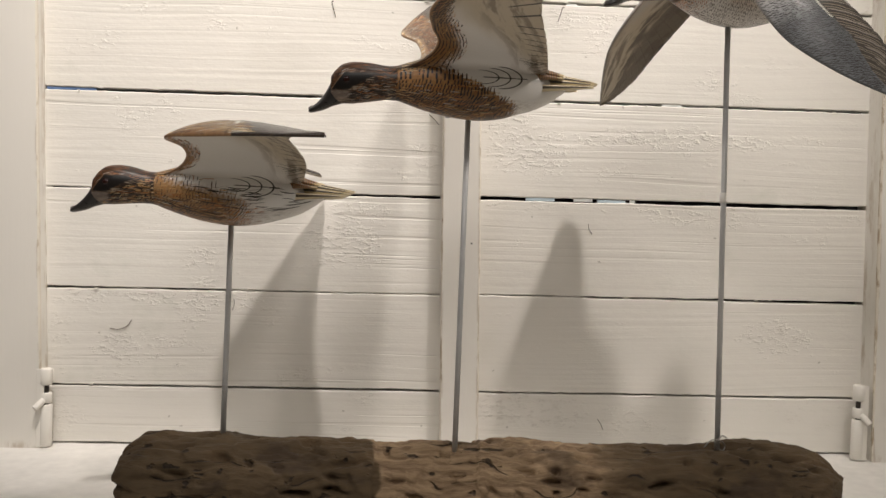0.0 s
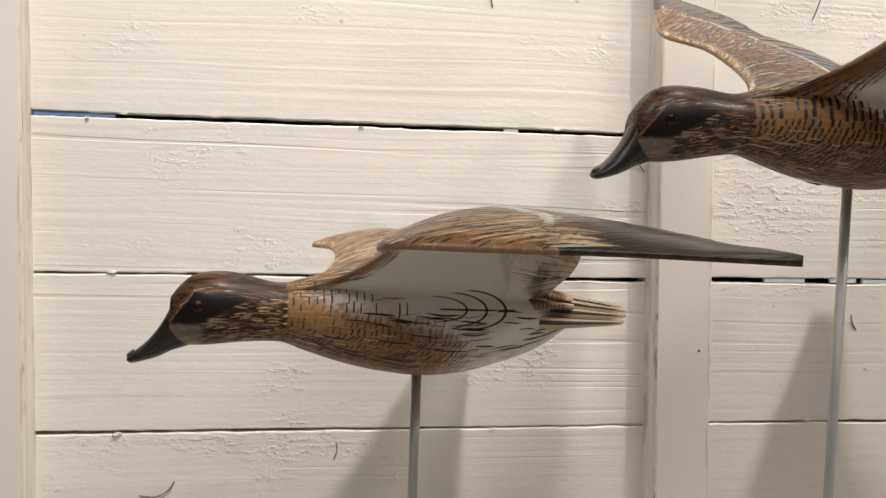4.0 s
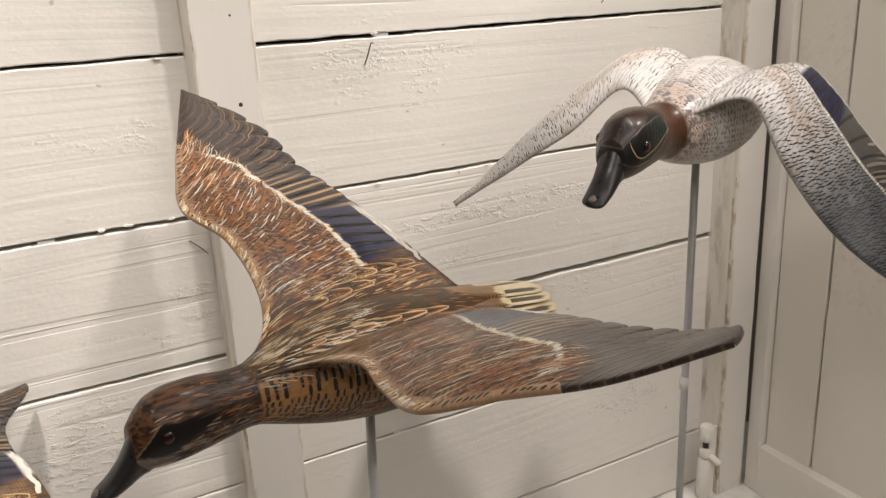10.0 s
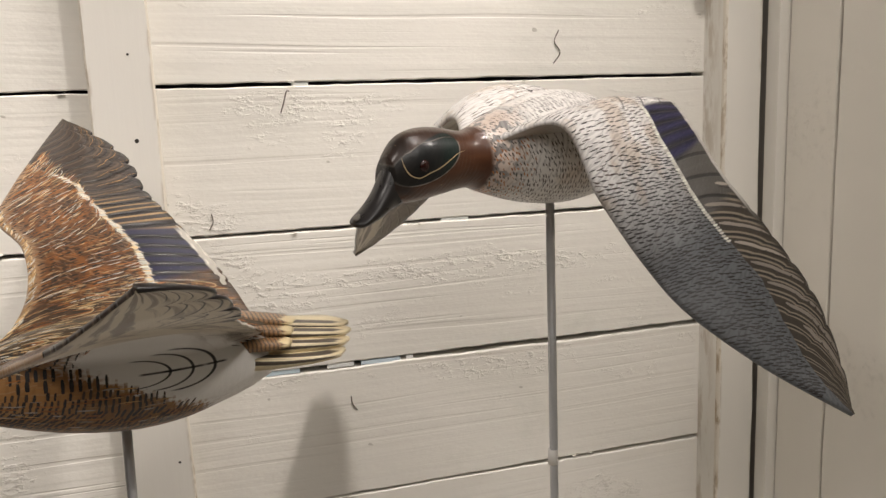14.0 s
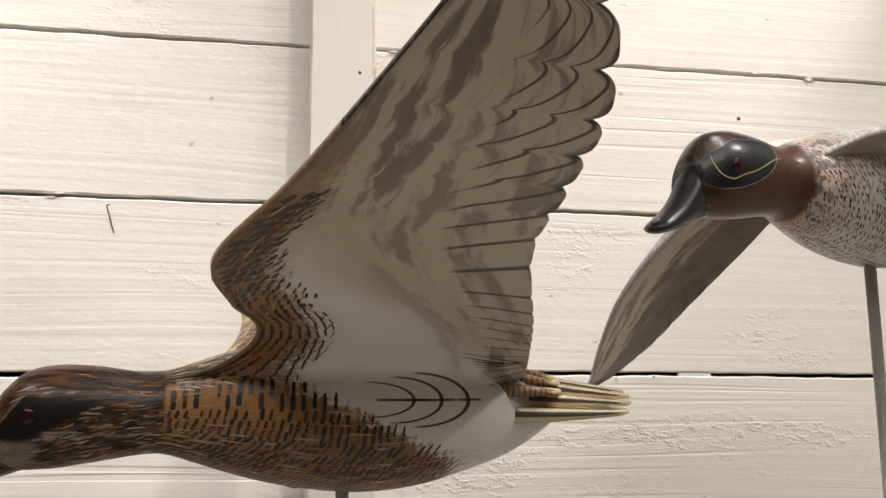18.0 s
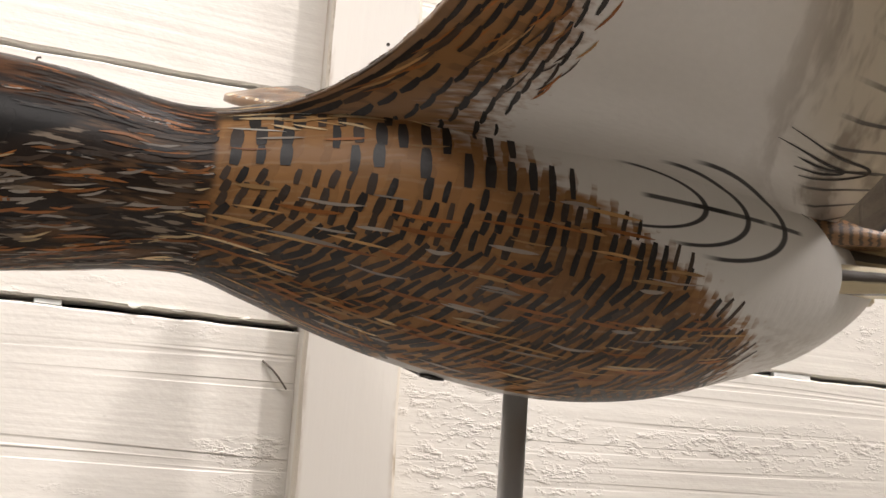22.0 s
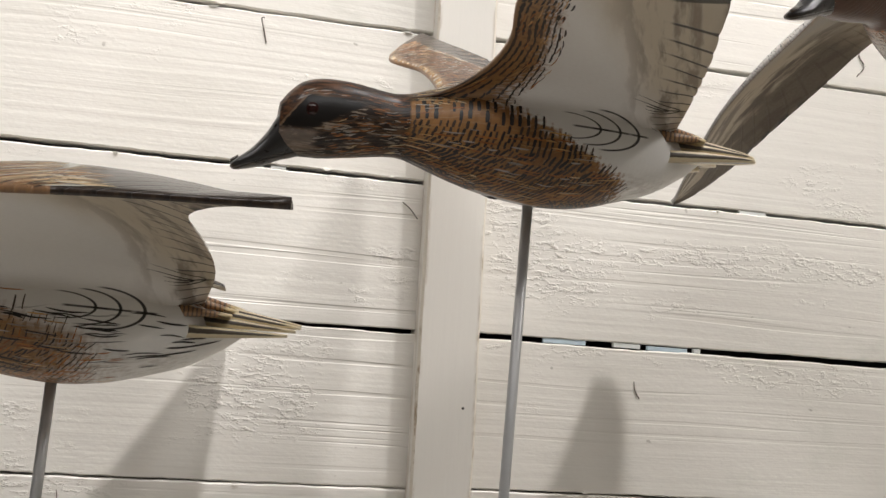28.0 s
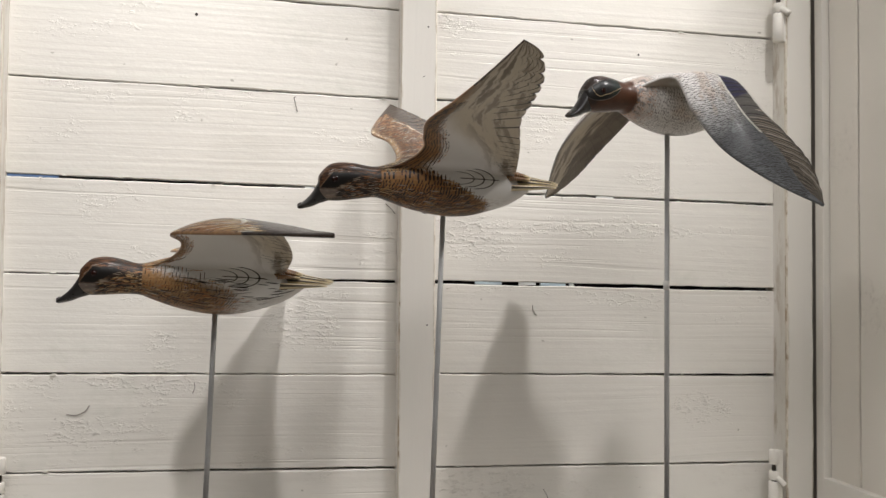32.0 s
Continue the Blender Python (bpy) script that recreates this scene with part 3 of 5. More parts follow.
    hc = m.mix(n, (0.050, 0.017, 0.007), (0.105, 0.038, 0.014))
    hc = m.mix((z + (x - 0.13) * 0.15).step(0.051, 0.058) * 0.8, hc, (0.034, 0.017, 0.010))
    # green patch behind the eye inside a fine white line
    ex, ez = (x - 0.144) / 0.026, (z - 0.0430 - (0.144 - x) * 0.35) / 0.0132
    d = (ex * ex + ez * ez).sqrt()
    hc = m.mix(d.step(1.02, 0.97), hc, m.mix((x - 0.137).step(0.004, -0.008), (0.005, 0.006, 0.006), (0.003, 0.013, 0.010)))
    hc = m.mix((d - 1.0).abs().step(0.035, 0.014) * (ez.step(0.3, -0.1).max(ex.step(0.0, 0.4))) * n.step(0.25, 0.5) * 0.45, hc, (0.50, 0.46, 0.40))
    hc = m.mix((x + (n - 0.5) * 0.008).step(0.152, 0.162) * z.step(0.018, 0.024) * (1.0 - d.step(0.97, 1.0) * 0.15) * 0.9, hc, (0.012, 0.010, 0.009))
    c = m.mix((x + warp * 0.006).step(0.086, 0.092), c, hc)
    m.b.inputs["Specular IOR Level"].default_value = 0.35
    return m.out(c, n * 0.15 + 0.34, verm * -0.3 + n * 0.3, 0.4, 0.0006, coat=0.4)


def male_wing_top(name, grey=1.0):
    m = Mat(name, 0.38)
    u, v = uv(m)
    warp = m.noise(m.vec(u * 20.0, v * 10.0, 2.0), 1.0, 2)
    big = m.noise(m.vec(u * 8.0, v * 5.0, 6.0), 1.0, 3)
    brk = m.noise(m.vec(u * 60.0, v * 22.0, 1.0), 1.0, 2)
    fine = m.noise(m.vec(u * 260.0, v * 30.0, 7.0), 1.0, 2)
    verm = ((u * 92.0 + warp * 2.2 + v * 9.0).frac() - 0.5).abs().step(0.22, 0.36) * m.noise(m.vec(u * 95.0, v * 9.0, 8.0), 1.0, 2).step(0.40, 0.5)
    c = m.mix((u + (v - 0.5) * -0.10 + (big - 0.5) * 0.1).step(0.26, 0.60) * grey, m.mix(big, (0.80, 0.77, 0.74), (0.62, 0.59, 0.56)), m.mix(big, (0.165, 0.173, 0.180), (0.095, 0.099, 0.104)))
    c = m.mix(big.step(0.5, 0.62) * 0.45 * u.step(0.55, 0.3), c, (0.46, 0.32, 0.20))
    tick = lines(m, u * 58.0 + warp * 1.0 + v * 4.0 + (v * 5.0 + warp * 0.6).floor() * 0.43, 0.07, 0.05) * (v * 5.0 + warp * 0.6).frac().band(0.1, 0.8, 0.08) * brk.step(0.36, 0.46)
    c = m.mix(tick * 0.2, c, (0.06, 0.05, 0.045))
    c = m.mix(verm * 0.25, c, (0.028, 0.027, 0.028))
    line = 0.60 - (u - 0.72).max(0.0) * 1.5
    past = v - line
    feather = u * 26.0 - v * (2.0 + (u - 0.4).max(0.0) * 11.0)
    gap = lines(m, feather, 0.06, 0.05)
    wide = (feather.frac() - 0.5).abs()
    blue = m.mix(wide.step(0.1, 0.36), (0.013, 0.011, 0.055), (0.008, 0.007, 0.02))
    grey = m.mix(fine, (0.075, 0.07, 0.062), (0.11, 0.10, 0.088))
    rest = m.mix(u.step(0.385, 0.405), blue, grey)
    prim = m.mix(fine * 0.7, (0.035, 0.027, 0.020), (0.075, 0.060, 0.045))
    prim = m.mix((wide - 0.36).abs().step(0.08, 0.04) * v.step(0.99, 0.9) * 0.85, prim, (0.30, 0.25, 0.185))
    rest = m.mix(u.step(0.53, 0.56), rest, prim)
    rest = m.mix(gap * 0.8, rest, (0.02, 0.018, 0.017))
    edge = v.step(0.955, 0.975) * u.step(0.62, 0.55)
    rest = m.mix(edge * 0.8, rest, (0.66, 0.63, 0.58))
    c = m.mix(past.step(0.0, 0.006) * u.step(0.20, 0.22), c, rest)
    c = m.mix(past.band(-0.012, 0.012, 0.006) * u.step(0.2, 0.24) * u.step(0.6, 0.5) * 0.8, c, (0.72, 0.69, 0.64))
    tl = lines(m, v * 5.0 + u * 9.0, 0.03, 0.03) * u.step(0.25, 0.2) * v.step(0.35, 0.5)
    c = m.mix(tl * 0.8, c, (0.06, 0.055, 0.05))
    h = verm * -0.4 - tick * 0.5 - gap * past.step(0.0, 0.02) * 1.4 + past.step(0.03, 0.0) * 1.0 + fine * 0.15
    m.b.inputs["Specular IOR Level"].default_value = 0.4
    return m.out(c, fine * 0.15 + 0.45, h, 0.5, 0.0008, coat=0.08)


# ---- building helpers ----
def mesh_ob(name, bm, mats, parent=None, label="", smooth=False):
    me = bpy.data.meshes.new(name)
    if smooth:
        for f in bm.faces:
            f.smooth = True
    bm.normal_update()
    bm.to_mesh(me)
    bm.free()
    for m in mats if isinstance(mats, (list, tuple)) else [mats]:
        me.materials.append(m)
    ob = new(name, me)
    if parent:
        ob.parent = parent
    if label:
        ob["label"] = label
    return ob


part = mesh_ob


def boxbm(x0, x1, y0, y1, z0, z1, bevel=0.0):
    bm = bmesh.new()
    bmesh.ops.create_cube(bm, size=1)
    for v in bm.verts:
        v.co = ((x0 + x1) / 2 + v.co.x * (x1 - x0), (y0 + y1) / 2 + v.co.y * (y1 - y0), (z0 + z1) / 2 + v.co.z * (z1 - z0))
    if bevel:
        bmesh.ops.bevel(bm, geom=bm.edges[:], offset=bevel, segments=2, affect="EDGES", profile=0.6)
    return bm


def curve(points, n):
    """n places along a smooth line through the points (rows of numbers), evenly in the row index."""
    p = np.array(points, float)
    p = np.vstack([2 * p[0] - p[1], p, 2 * p[-1] - p[-2]])
    out = []
    for u in np.linspace(0, len(p) - 3 - 1e-9, n):
        i = int(u)
        t = u - i
        a, b, c, d = p[i : i + 4]
        out.append(0.5 * (2 * b + (c - a) * t + (2 * a - 5 * b + 4 * c - d) * t * t + (3 * b - a - 3 * c + d) * t ** 3))
    return np.array(out)


def rings_bm(rings, closed_ends=True):
    bm = bmesh.new()
    rows = [[bm.verts.new(p) for p in ring] for ring in rings]
    n = len(rows[0])
    for a, b in zip(rows, rows[1:]):
        for i in range(n):
            bm.faces.new((a[i], a[(i + 1) % n], b[(i + 1) % n], b[i]))
    if closed_ends:
        bm.faces.new(rows[0][::-1])
        bm.faces.new(rows[-1])
    bmesh.ops.recalc_face_normals(bm, faces=bm.faces[:])
    return bm


# ---- the panel wall ----
LEAN_X = -0.017
FRONT, SHELF_Z = 1.385, -0.028
back_wall = tagged(new("wall_back"), "white painted horizontal boards with dark gaps in a post frame", "wall", kind="structure")
LEVELS_LEFT = [0.064, 0.216, 0.3695, 0.520, 0.6735, 0.823, 0.975]
LEVELS_RIGHT = [0.0635, 0.218, 0.371, 0.5245, 0.6765, 0.825, 0.975]
GAPS_LEFT = [(0.0026, 0.0038), (0.0034, 0.0007), (0.0018, 0.0036), (0.0050, 0.0038), (0.0024, 0.0032), (0.0026, 0.0026), (0.0034, 0.0034)]
GAPS_RIGHT = [(0.0030, 0.0032), (0.0012, 0.0048), (0.0062, 0.0058), (0.0034, 0.0038), (0.0034, 0.0042), (0.003, 0.003), (0.0042, 0.0042)]


def lean(bm):
    for v in bm.verts:
        v.co.x += LEAN_X * (v.co.z - 0.37)
    return bm


def plank_bm(x0, x1, y0, y1, z0, z1, seed, wear=0.0011, n=70, upright=False, cut=((0, 0), (0, 0))):
    """A sawn board along x (or along z) with uneven long edges and a thin arris."""
    rings = []
    for i in range(n + 1):
        t = x0 + (x1 - x0) * i / n
        share = i / n
        (a0, a1), (b0, b1) = cut
        lo = z0 + (a0 + (a1 - a0) * share) / 2 + wear * (0.8 * noise.noise((t * 14, seed, 0)) + 0.9 * noise.noise((t * 70, seed, 3)))
        hi = z1 - (b0 + (b1 - b0) * share) / 2 + wear * (0.8 * noise.noise((t * 14, seed, 7)) + 0.9 * noise.noise((t * 70, seed, 9)))
        yy = y0 + 0.0012 * noise.noise((t * 6, seed, 5))
        a = 0.0013
        ring = [(t, yy, lo + a), (t, yy + a, lo), (t, y1, lo), (t, y1, hi), (t, yy + a, hi), (t, yy, hi - a)]
        rings.append([(p[2], p[1], p[0]) for p in ring] if upright else ring)
    return rings_bm(rings)


for x0, x1, gaps, levels in ((-0.5525, 0.0525, GAPS_LEFT, LEVELS_LEFT), (0.111, 0.735, GAPS_RIGHT, LEVELS_RIGHT)):
    edges = [SHELF_Z + 0.003] + levels + [1.125]
    widths = [(0.0, 0.0)] + gaps + [(0.0, 0.0)]
    for n in range(len(edges) - 1):
        part("plank", lean(plank_bm(x0 - 0.01, x1 + 0.01, FRONT, FRONT + 0.02, edges[n], edges[n + 1], n * 3.7 + x0 * 11, cut=(widths[n], widths[n + 1]))), white_paint, back_wall)


def post_bm(x0, x1, y0, y1):
    rings = []
    for i in range(91):
        z = SHELF_Z + (1.125 - SHELF_Z) * i / 90
        w = [0.0009 * noise.noise((z * 25, x0 * 9, k * 5.1)) + 0.0012 * noise.noise((z * 6, x0 * 9, k * 3.3)) for k in range(2)]
        b = 0.002
        xs = [x0 + w[0] + b, x0 + w[0] + 0.005, x0 + 0.009, x1 - 0.009, x1 + w[1] - 0.005, x1 + w[1] - b]
        rings.append([(a, y0, z) for a in xs[::-1]] + [(x0 + w[0], y0 + b, z), (x0, y0 + 0.007, z), (x0, y0 + 0.012, z), (x0, y1, z), (x1, y1, z), (x1, y0 + 0.012, z), (x1, y0 + 0.007, z), (x1 + w[1], y0 + b, z)])
    bm = lean(rings_bm(rings))
    bm.faces.ensure_lookup_table()
    for f in bm.faces:
        if len(f.verts) == 4 and f.index % 14 in (5, 6, 12, 13):
            f.material_index = 1
    return bm


part("post", post_bm(0.0525, 0.112, 1.355, 1.41), [post_paint, arris_paint], back_wall, "worn white painted upright post")
part("post", post_bm(-0.622, -0.5535, 1.355, 1.41), [post_paint, arris_paint], back_wall, "worn white painted upright post")
part("post", post_bm(0.735, 0.785, 1.342, 1.41), [post_paint, arris_paint], back_wall, "worn white painted upright post")
part("gap_dark_sheet", boxbm(-0.62, 0.79, 1.47, 1.48, SHELF_Z, 1.2), gap_dark, back_wall)
# Small coloured strips, added for the blue-white glints in the gaps.
for x0, x1, z0, z1, paint in (
    (0.186, 0.232, 0.3685, 0.3735, pale_glint), (0.262, 0.292, 0.3690, 0.3738, white_glint), (0.300, 0.345, 0.3684, 0.3730, pale_glint), (0.352, 0.360, 0.369, 0.3735, white_glint),
    (-0.552, -0.478, 0.5180, 0.5218, blue_glint), (0.400, 0.432, 0.5225, 0.5262, white_glint), (-0.10, -0.085, 0.5185, 0.5215, white_glint), (0.245, 0.262, 0.6745, 0.678, white_glint),
):
    part("scrap", lean(boxbm(x0, x1, FRONT + 0.0015, FRONT + 0.006, z0, z1, 0.0006)), paint, back_wall, "small strip added for a glint in a gap")


def pin_bm(points, r):
    """A bent wire through the points."""
    p = [Vector(q) for q in curve(points, 4 * len(points))]
    rings = []
    for i, c in enumerate(p):
        d = (p[min(i + 1, len(p) - 1)] - p[max(i - 1, 0)]).to_track_quat("Z", "Y")
        rings.append([c + d @ Vector((r * math.cos(a), r * math.sin(a), 0)) for a in np.linspace(0, 2 * math.pi, 8, endpoint=False)])
    return rings_bm(rings)


def hinge(x, y, z0, z1, turn):
    """A lift-off hinge: two barrels, a slot, a leaf on the post and the knob of its bolt; turn is the side of the post."""
    zm = z0 * 0.45 + z1 * 0.55

    def tube_bm(a, b, r0):
        rings = []
        for z, k in ((a, 0.86), (a + 0.0015, 1.0), (b - 0.0015, 1.0), (b, 0.86)):
            rings.append([(x + r0 * k * math.cos(t), y + r0 * k * math.sin(t), z) for t in np.linspace(0, 2 * math.pi, 20, endpoint=False)])
        return rings_bm(rings)

    top = part("hinge", tube_bm(z0, zm - 0.0012, 0.0098), frame_paint, back_wall, "white painted lift-off hinge", smooth=True)
    part("barrel", tube_bm(zm + 0.0012, zm + 0.017, 0.0092), frame_paint, top, smooth=True)
    part("barrel", tube_bm(zm + 0.0285, z1, 0.0098), frame_paint, top, smooth=True)
    part("pin", tube_bm(z0 + 0.002, z1 - 0.002, 0.0048), nail_dark, top, smooth=True)
    part("leaf", boxbm(min(x, x + turn * 0.0115), max(x, x + turn * 0.0115), y - 0.0085, y - 0.0045, zm + 0.002, z1, 0.001), frame_paint, top)
    part("leaf", boxbm(min(x, x + turn * 0.0115), max(x, x + turn * 0.0115), y - 0.0085, y - 0.0045, z0, zm - 0.002, 0.001), frame_paint, top)
    q = [(x + turn * 0.001, y - 0.007, zm + 0.006), (x + turn * 0.005, y - 0.013, zm + 0.001), (x + turn * 0.0095, y - 0.018, zm - 0.005)]
    part("knob", pin_bm(q, 0.0052), frame_paint, top, smooth=True)


hinge(-0.5425, 1.362, SHELF_Z + 0.002, 0.093, -1)
hinge(0.721, 1.352, SHELF_Z + 0.002, 0.092, 1)
hinge(0.719, 1.352, 0.81, 0.905, 1)

# Bent nails, and thin wires that stand in for a groove and scratches.
for pts, r in (
    ([(0.227, 1.384, 0.648), (0.2305, 1.3815, 0.659), (0.233, 1.3795, 0.669), (0.236, 1.379, 0.6695)], 0.0009),
    ([(-0.118, 1.384, 0.642), (-0.1215, 1.3815, 0.655), (-0.124, 1.3795, 0.664), (-0.1215, 1.379, 0.6655)], 0.0009),
    ([(0.030, 1.384, 0.498), (0.038, 1.381, 0.491), (0.046, 1.383, 0.482)], 0.0008),
    ([(0.2865, 1.385, 0.335), (0.2875, 1.3835, 0.326), (0.293, 1.3845, 0.318)], 0.0008),
    ([(0.533, 1.385, 0.692), (0.541, 1.3838, 0.704), (0.534, 1.3838, 0.716), (0.5395, 1.385, 0.728)], 0.0009),
    ([(-0.455, 1.385, 0.153), (-0.44, 1.3838, 0.152), (-0.428, 1.3838, 0.158), (-0.422, 1.385, 0.167)], 0.0008),
    ([(-0.268, 1.385, 0.185), (-0.265, 1.384, 0.195), (-0.266, 1.385, 0.203)], 0.0007),
    ([(0.312, 1.385, 0.024), (0.318, 1.384, 0.014), (0.321, 1.385, 0.006)], 0.0007),
    ([(0.148, 1.385, 0.532), (0.152, 1.384, 0.540), (0.151, 1.385, 0.549)], 0.0007),
):
    part("nail_or_scratch", lean(pin_bm([(a + 0.017 * (c - 0.37), b, c) for a, b, c in pts], r * 0.75)), mark_grey, back_wall)


def chip_bm(x, z, w, h, seed):
    """A curled scrap of paint on the edge of a gap."""
    rng = random.Random(seed)
    front, back = [], []
    for k in range(7):
        a = 2 * math.pi * k / 7
        q = 0.6 + 0.5 * rng.random()
        px, pz = x + w * q * math.cos(a), z + h * q * math.sin(a)
        front.append((px, FRONT - 0.0012 - 0.0012 * rng.random(), pz))
        back.append((px, FRONT + 0.002, pz))
    return rings_bm([front, back])


chips = random.Random(11)
for n in range(44):
    left = n % 2 == 0
    i = chips.randrange(0, 6)
    x = chips.uniform(-0.53, 0.03) if left else chips.uniform(0.13, 0.71)
    gap = sum((GAPS_LEFT if left else GAPS_RIGHT)[i]) / 2
    z = (LEVELS_LEFT if left else LEVELS_RIGHT)[i] + chips.choice((-1, 1)) * (gap / 2 + 0.0003)
    part("paint_chip", lean(chip_bm(x, z, chips.uniform(0.002, 0.006), chips.uniform(0.0008, 0.0016), n)), frame_paint, back_wall)


def disc_bm(x, y, z, r):
    bm = bmesh.new()
    bmesh.ops.create_cone(bm, cap_ends=True, segments=12, radius1=r, radius2=r * 0.8, depth=0.0012)
    for v in bm.verts:
        v.co = (x + v.co.x, y - v.co.z, z + v.co.y)
    return bm


for x, y, z, r in ((0.086, 1.3553, 0.627, 0.0024), (0.0845, 1.3553, 0.707, 0.0014), (0.09, 1.3553, 0.79, 0.0018), (0.1, 1.3553, 0.30, 0.0016), (-0.282, 1.3846, 0.79, 0.0026), (0.47, 1.3846, 0.778, 0.002)):
    part("nail_head", disc_bm(x, y, z, r), nail_dark, back_wall)

side = tagged(new("wall_right"), "white painted board panel folded forward on its hinges", "wall", kind="structure")
SIDE_X = 0.789
part("stile", lean(boxbm(SIDE_X, SIDE_X + 0.03, 1.319, 1.3405, SHELF_Z, 1.125, 0.0015)), frame_paint, side, "narrow worn white frame stile")
part("rail", boxbm(SIDE_X + 0.004, SIDE_X + 0.034, 0.56, 1.319, SHELF_Z, 0.05, 0.002), frame_paint, side, "white frame rail along the shelf")
cuts = [1.3195, 1.24, 1.09, 0.94, 0.79, 0.64, 0.56]
for n, (a, b) in enumerate(zip(cuts, cuts[1:])):
    bm = plank_bm(0.05, 1.125, 0, 0.014, b + 0.0016, a - 0.0016, n * 5.3, 0.0008, 60, True)
    for v in bm.verts:
        x, y, z = v.co
        v.co = (SIDE_X + 0.013 + y + LEAN_X * (z - 0.37), x, z)
    bmesh.ops.recalc_face_normals(bm, faces=bm.faces[:])
    part("plank", bm, side_paint, side)
part("gap_dark_sheet", boxbm(SIDE_X + 0.035, SIDE_X + 0.04, 0.56, 1.345, SHELF_Z, 1.125), gap_dark, side)

shelf = tagged(mesh_ob("shelf", boxbm(-1.6, 1.7, 0.55, 1.47, SHELF_Z - 0.04, SHELF_Z, 0.004), shelf_paint), "smooth white painted shelf under the driftwood base", "shelf", kind="structure")
part("plinth", boxbm(-1.5, 1.6, 0.68, 1.44, -0.95, SHELF_Z - 0.04), room_wall, shelf, "plain plinth under the shelf")
floor = tagged(mesh_ob("floor", boxbm(-2.5, 2.5, -2.5, 2.5, -1.0, -0.95), bounce_floor), "plain unseen floor, kept pale to bounce light up", "floor", kind="structure")
ceiling = tagged(mesh_ob("ceiling", boxbm(-2.5, 2.5, -2.5, 2.5, 2.3, 2.35), room_wall), "plain ceiling over the display", "ceiling", kind="structure")
for nm, b in (("wall_south", (-2.5, 2.5, -2.55, -2.5)), ("wall_north", (-2.5, 2.5, 2.5, 2.55)), ("wall_west", (-2.55, -2.5, -2.5, 2.5)), ("wall_east", (2.5, 2.55, -2.5, 2.5))):
    tagged(mesh_ob(nm, boxbm(*b, -0.95, 2.3), room_wall), "plain room wall behind the camera", "wall", kind="structure")


# ---- driftwood stand ----
def log_bm():
    rings = []
    for i in range(301):
        u = i / 300
        x = -0.336 + 0.880 * u
        ends = (1 - 0.30 * max(0.0, 1 - u / 0.04) ** 2) * (1 - 0.5 * max(0.0, (u - 0.93) / 0.07) ** 2)
        bare_lit = 1.0 if -0.036 < x < 0.09 else 0.0
        r = 0.060 * ends * (0.97 + 0.08 * noise.noise((x * 5, 0.3, 0)) - 0.07 * bare_lit)
        ring = []
        for k in range(110):
            a = 2 * math.pi * k / 110
            q = Vector((x, math.cos(a) * 0.058, math.sin(a) * 0.058))
            f = noise.noise(Vector((q.x * 8, q.y * 22, q.z * 22)))
            g = noise.noise(Vector((q.x * 20, q.y * 75, q.z * 75)) + Vector((3, 1, 0)))
            t = noise.noise(Vector((q.x * 13, q.y * 34, q.z * 34)) + Vector((7, 2, 5))) * 2.4
            plate = math.floor(t) + min(1.0, (t - math.floor(t)) * 6.0)
            fine = noise.noise(Vector((q.x * 90, q.y * 240, q.z * 240)))
            d = noise.voronoi(Vector((q.x * 26, q.y * 26, q.z * 26)) + Vector((1.7, 0.4, 2.2)))[0][0]
            hole = max(0.0, 1 - d / 0.17)
            pit = max(0.0, noise.noise(Vector((q.x * 30, q.y * 85, q.z * 85)) + Vector((9, 4, 2))) - 0.28)
            rr = r * (1 + 0.10 * f + 0.06 * (1 - 2 * abs(g)) + 0.055 * plate + 0.035 * fine - 0.7 * min(0.3, pit) - 0.22 * min(1.0, hole * 1.6))
            ring.append((x + 0.006 * f + 0.003 * g, 1.085 + 1.12 * rr * math.cos(a), max(SHELF_Z, 0.013 + 0.82 * rr * math.sin(a))))
        rings.append(ring)
    return rings_bm(rings)


stand = tagged(new("driftwood_stand"), "weathered brown driftwood log with three thin grey metal rods", "stand")
part("log", log_bm(), drift, stand, "weathered brown driftwood log", smooth=True)


def rod_bm(a, b, r):
    a, b = Vector(a), Vector(b)
    q = (b - a).to_track_quat("Z", "Y")
    rings = []
    for f in (0, 1):
        rings.append([a.lerp(b, f) + q @ Vector((r * math.cos(t), r * math.sin(t), 0)) for t in np.linspace(0, 2 * math.pi, 16, endpoint=False)])
    return rings_bm(rings)


ROD1 = ((-0.224, 1.1, 0.03), (-0.219, 1.108, 0.34))
ROD2 = ((0.063, 1.07, 0.03), (0.0675, 1.062, 0.47))
ROD3 = ((0.394, 1.08, 0.03), (0.384, 1.078, 0.6))
for a, b in (ROD1, ROD2, ROD3):
    part("rod", rod_bm(a, b, 0.0034), steel, stand, "thin grey metal rod", smooth=True)
part("tape", rod_bm((0.3875, 1.079, 0.368), (0.3872, 1.079, 0.381), 0.0041), shelf_paint, stand, "scrap of clear tape on a rod", smooth=True)
part("wire_tie", pin_bm([(0.372, 1.066, 0.066), (0.381, 1.066, 0.075), (0.394, 1.07, 0.073), (0.402, 1.076, 0.066), (0.398, 1.074, 0.060), (0.388, 1.0725, 0.066), (0.396, 1.0745, 0.078), (0.405, 1.079, 0.075)], 0.0008), wire, stand, "twist of thin wire at the rod", smooth=True)

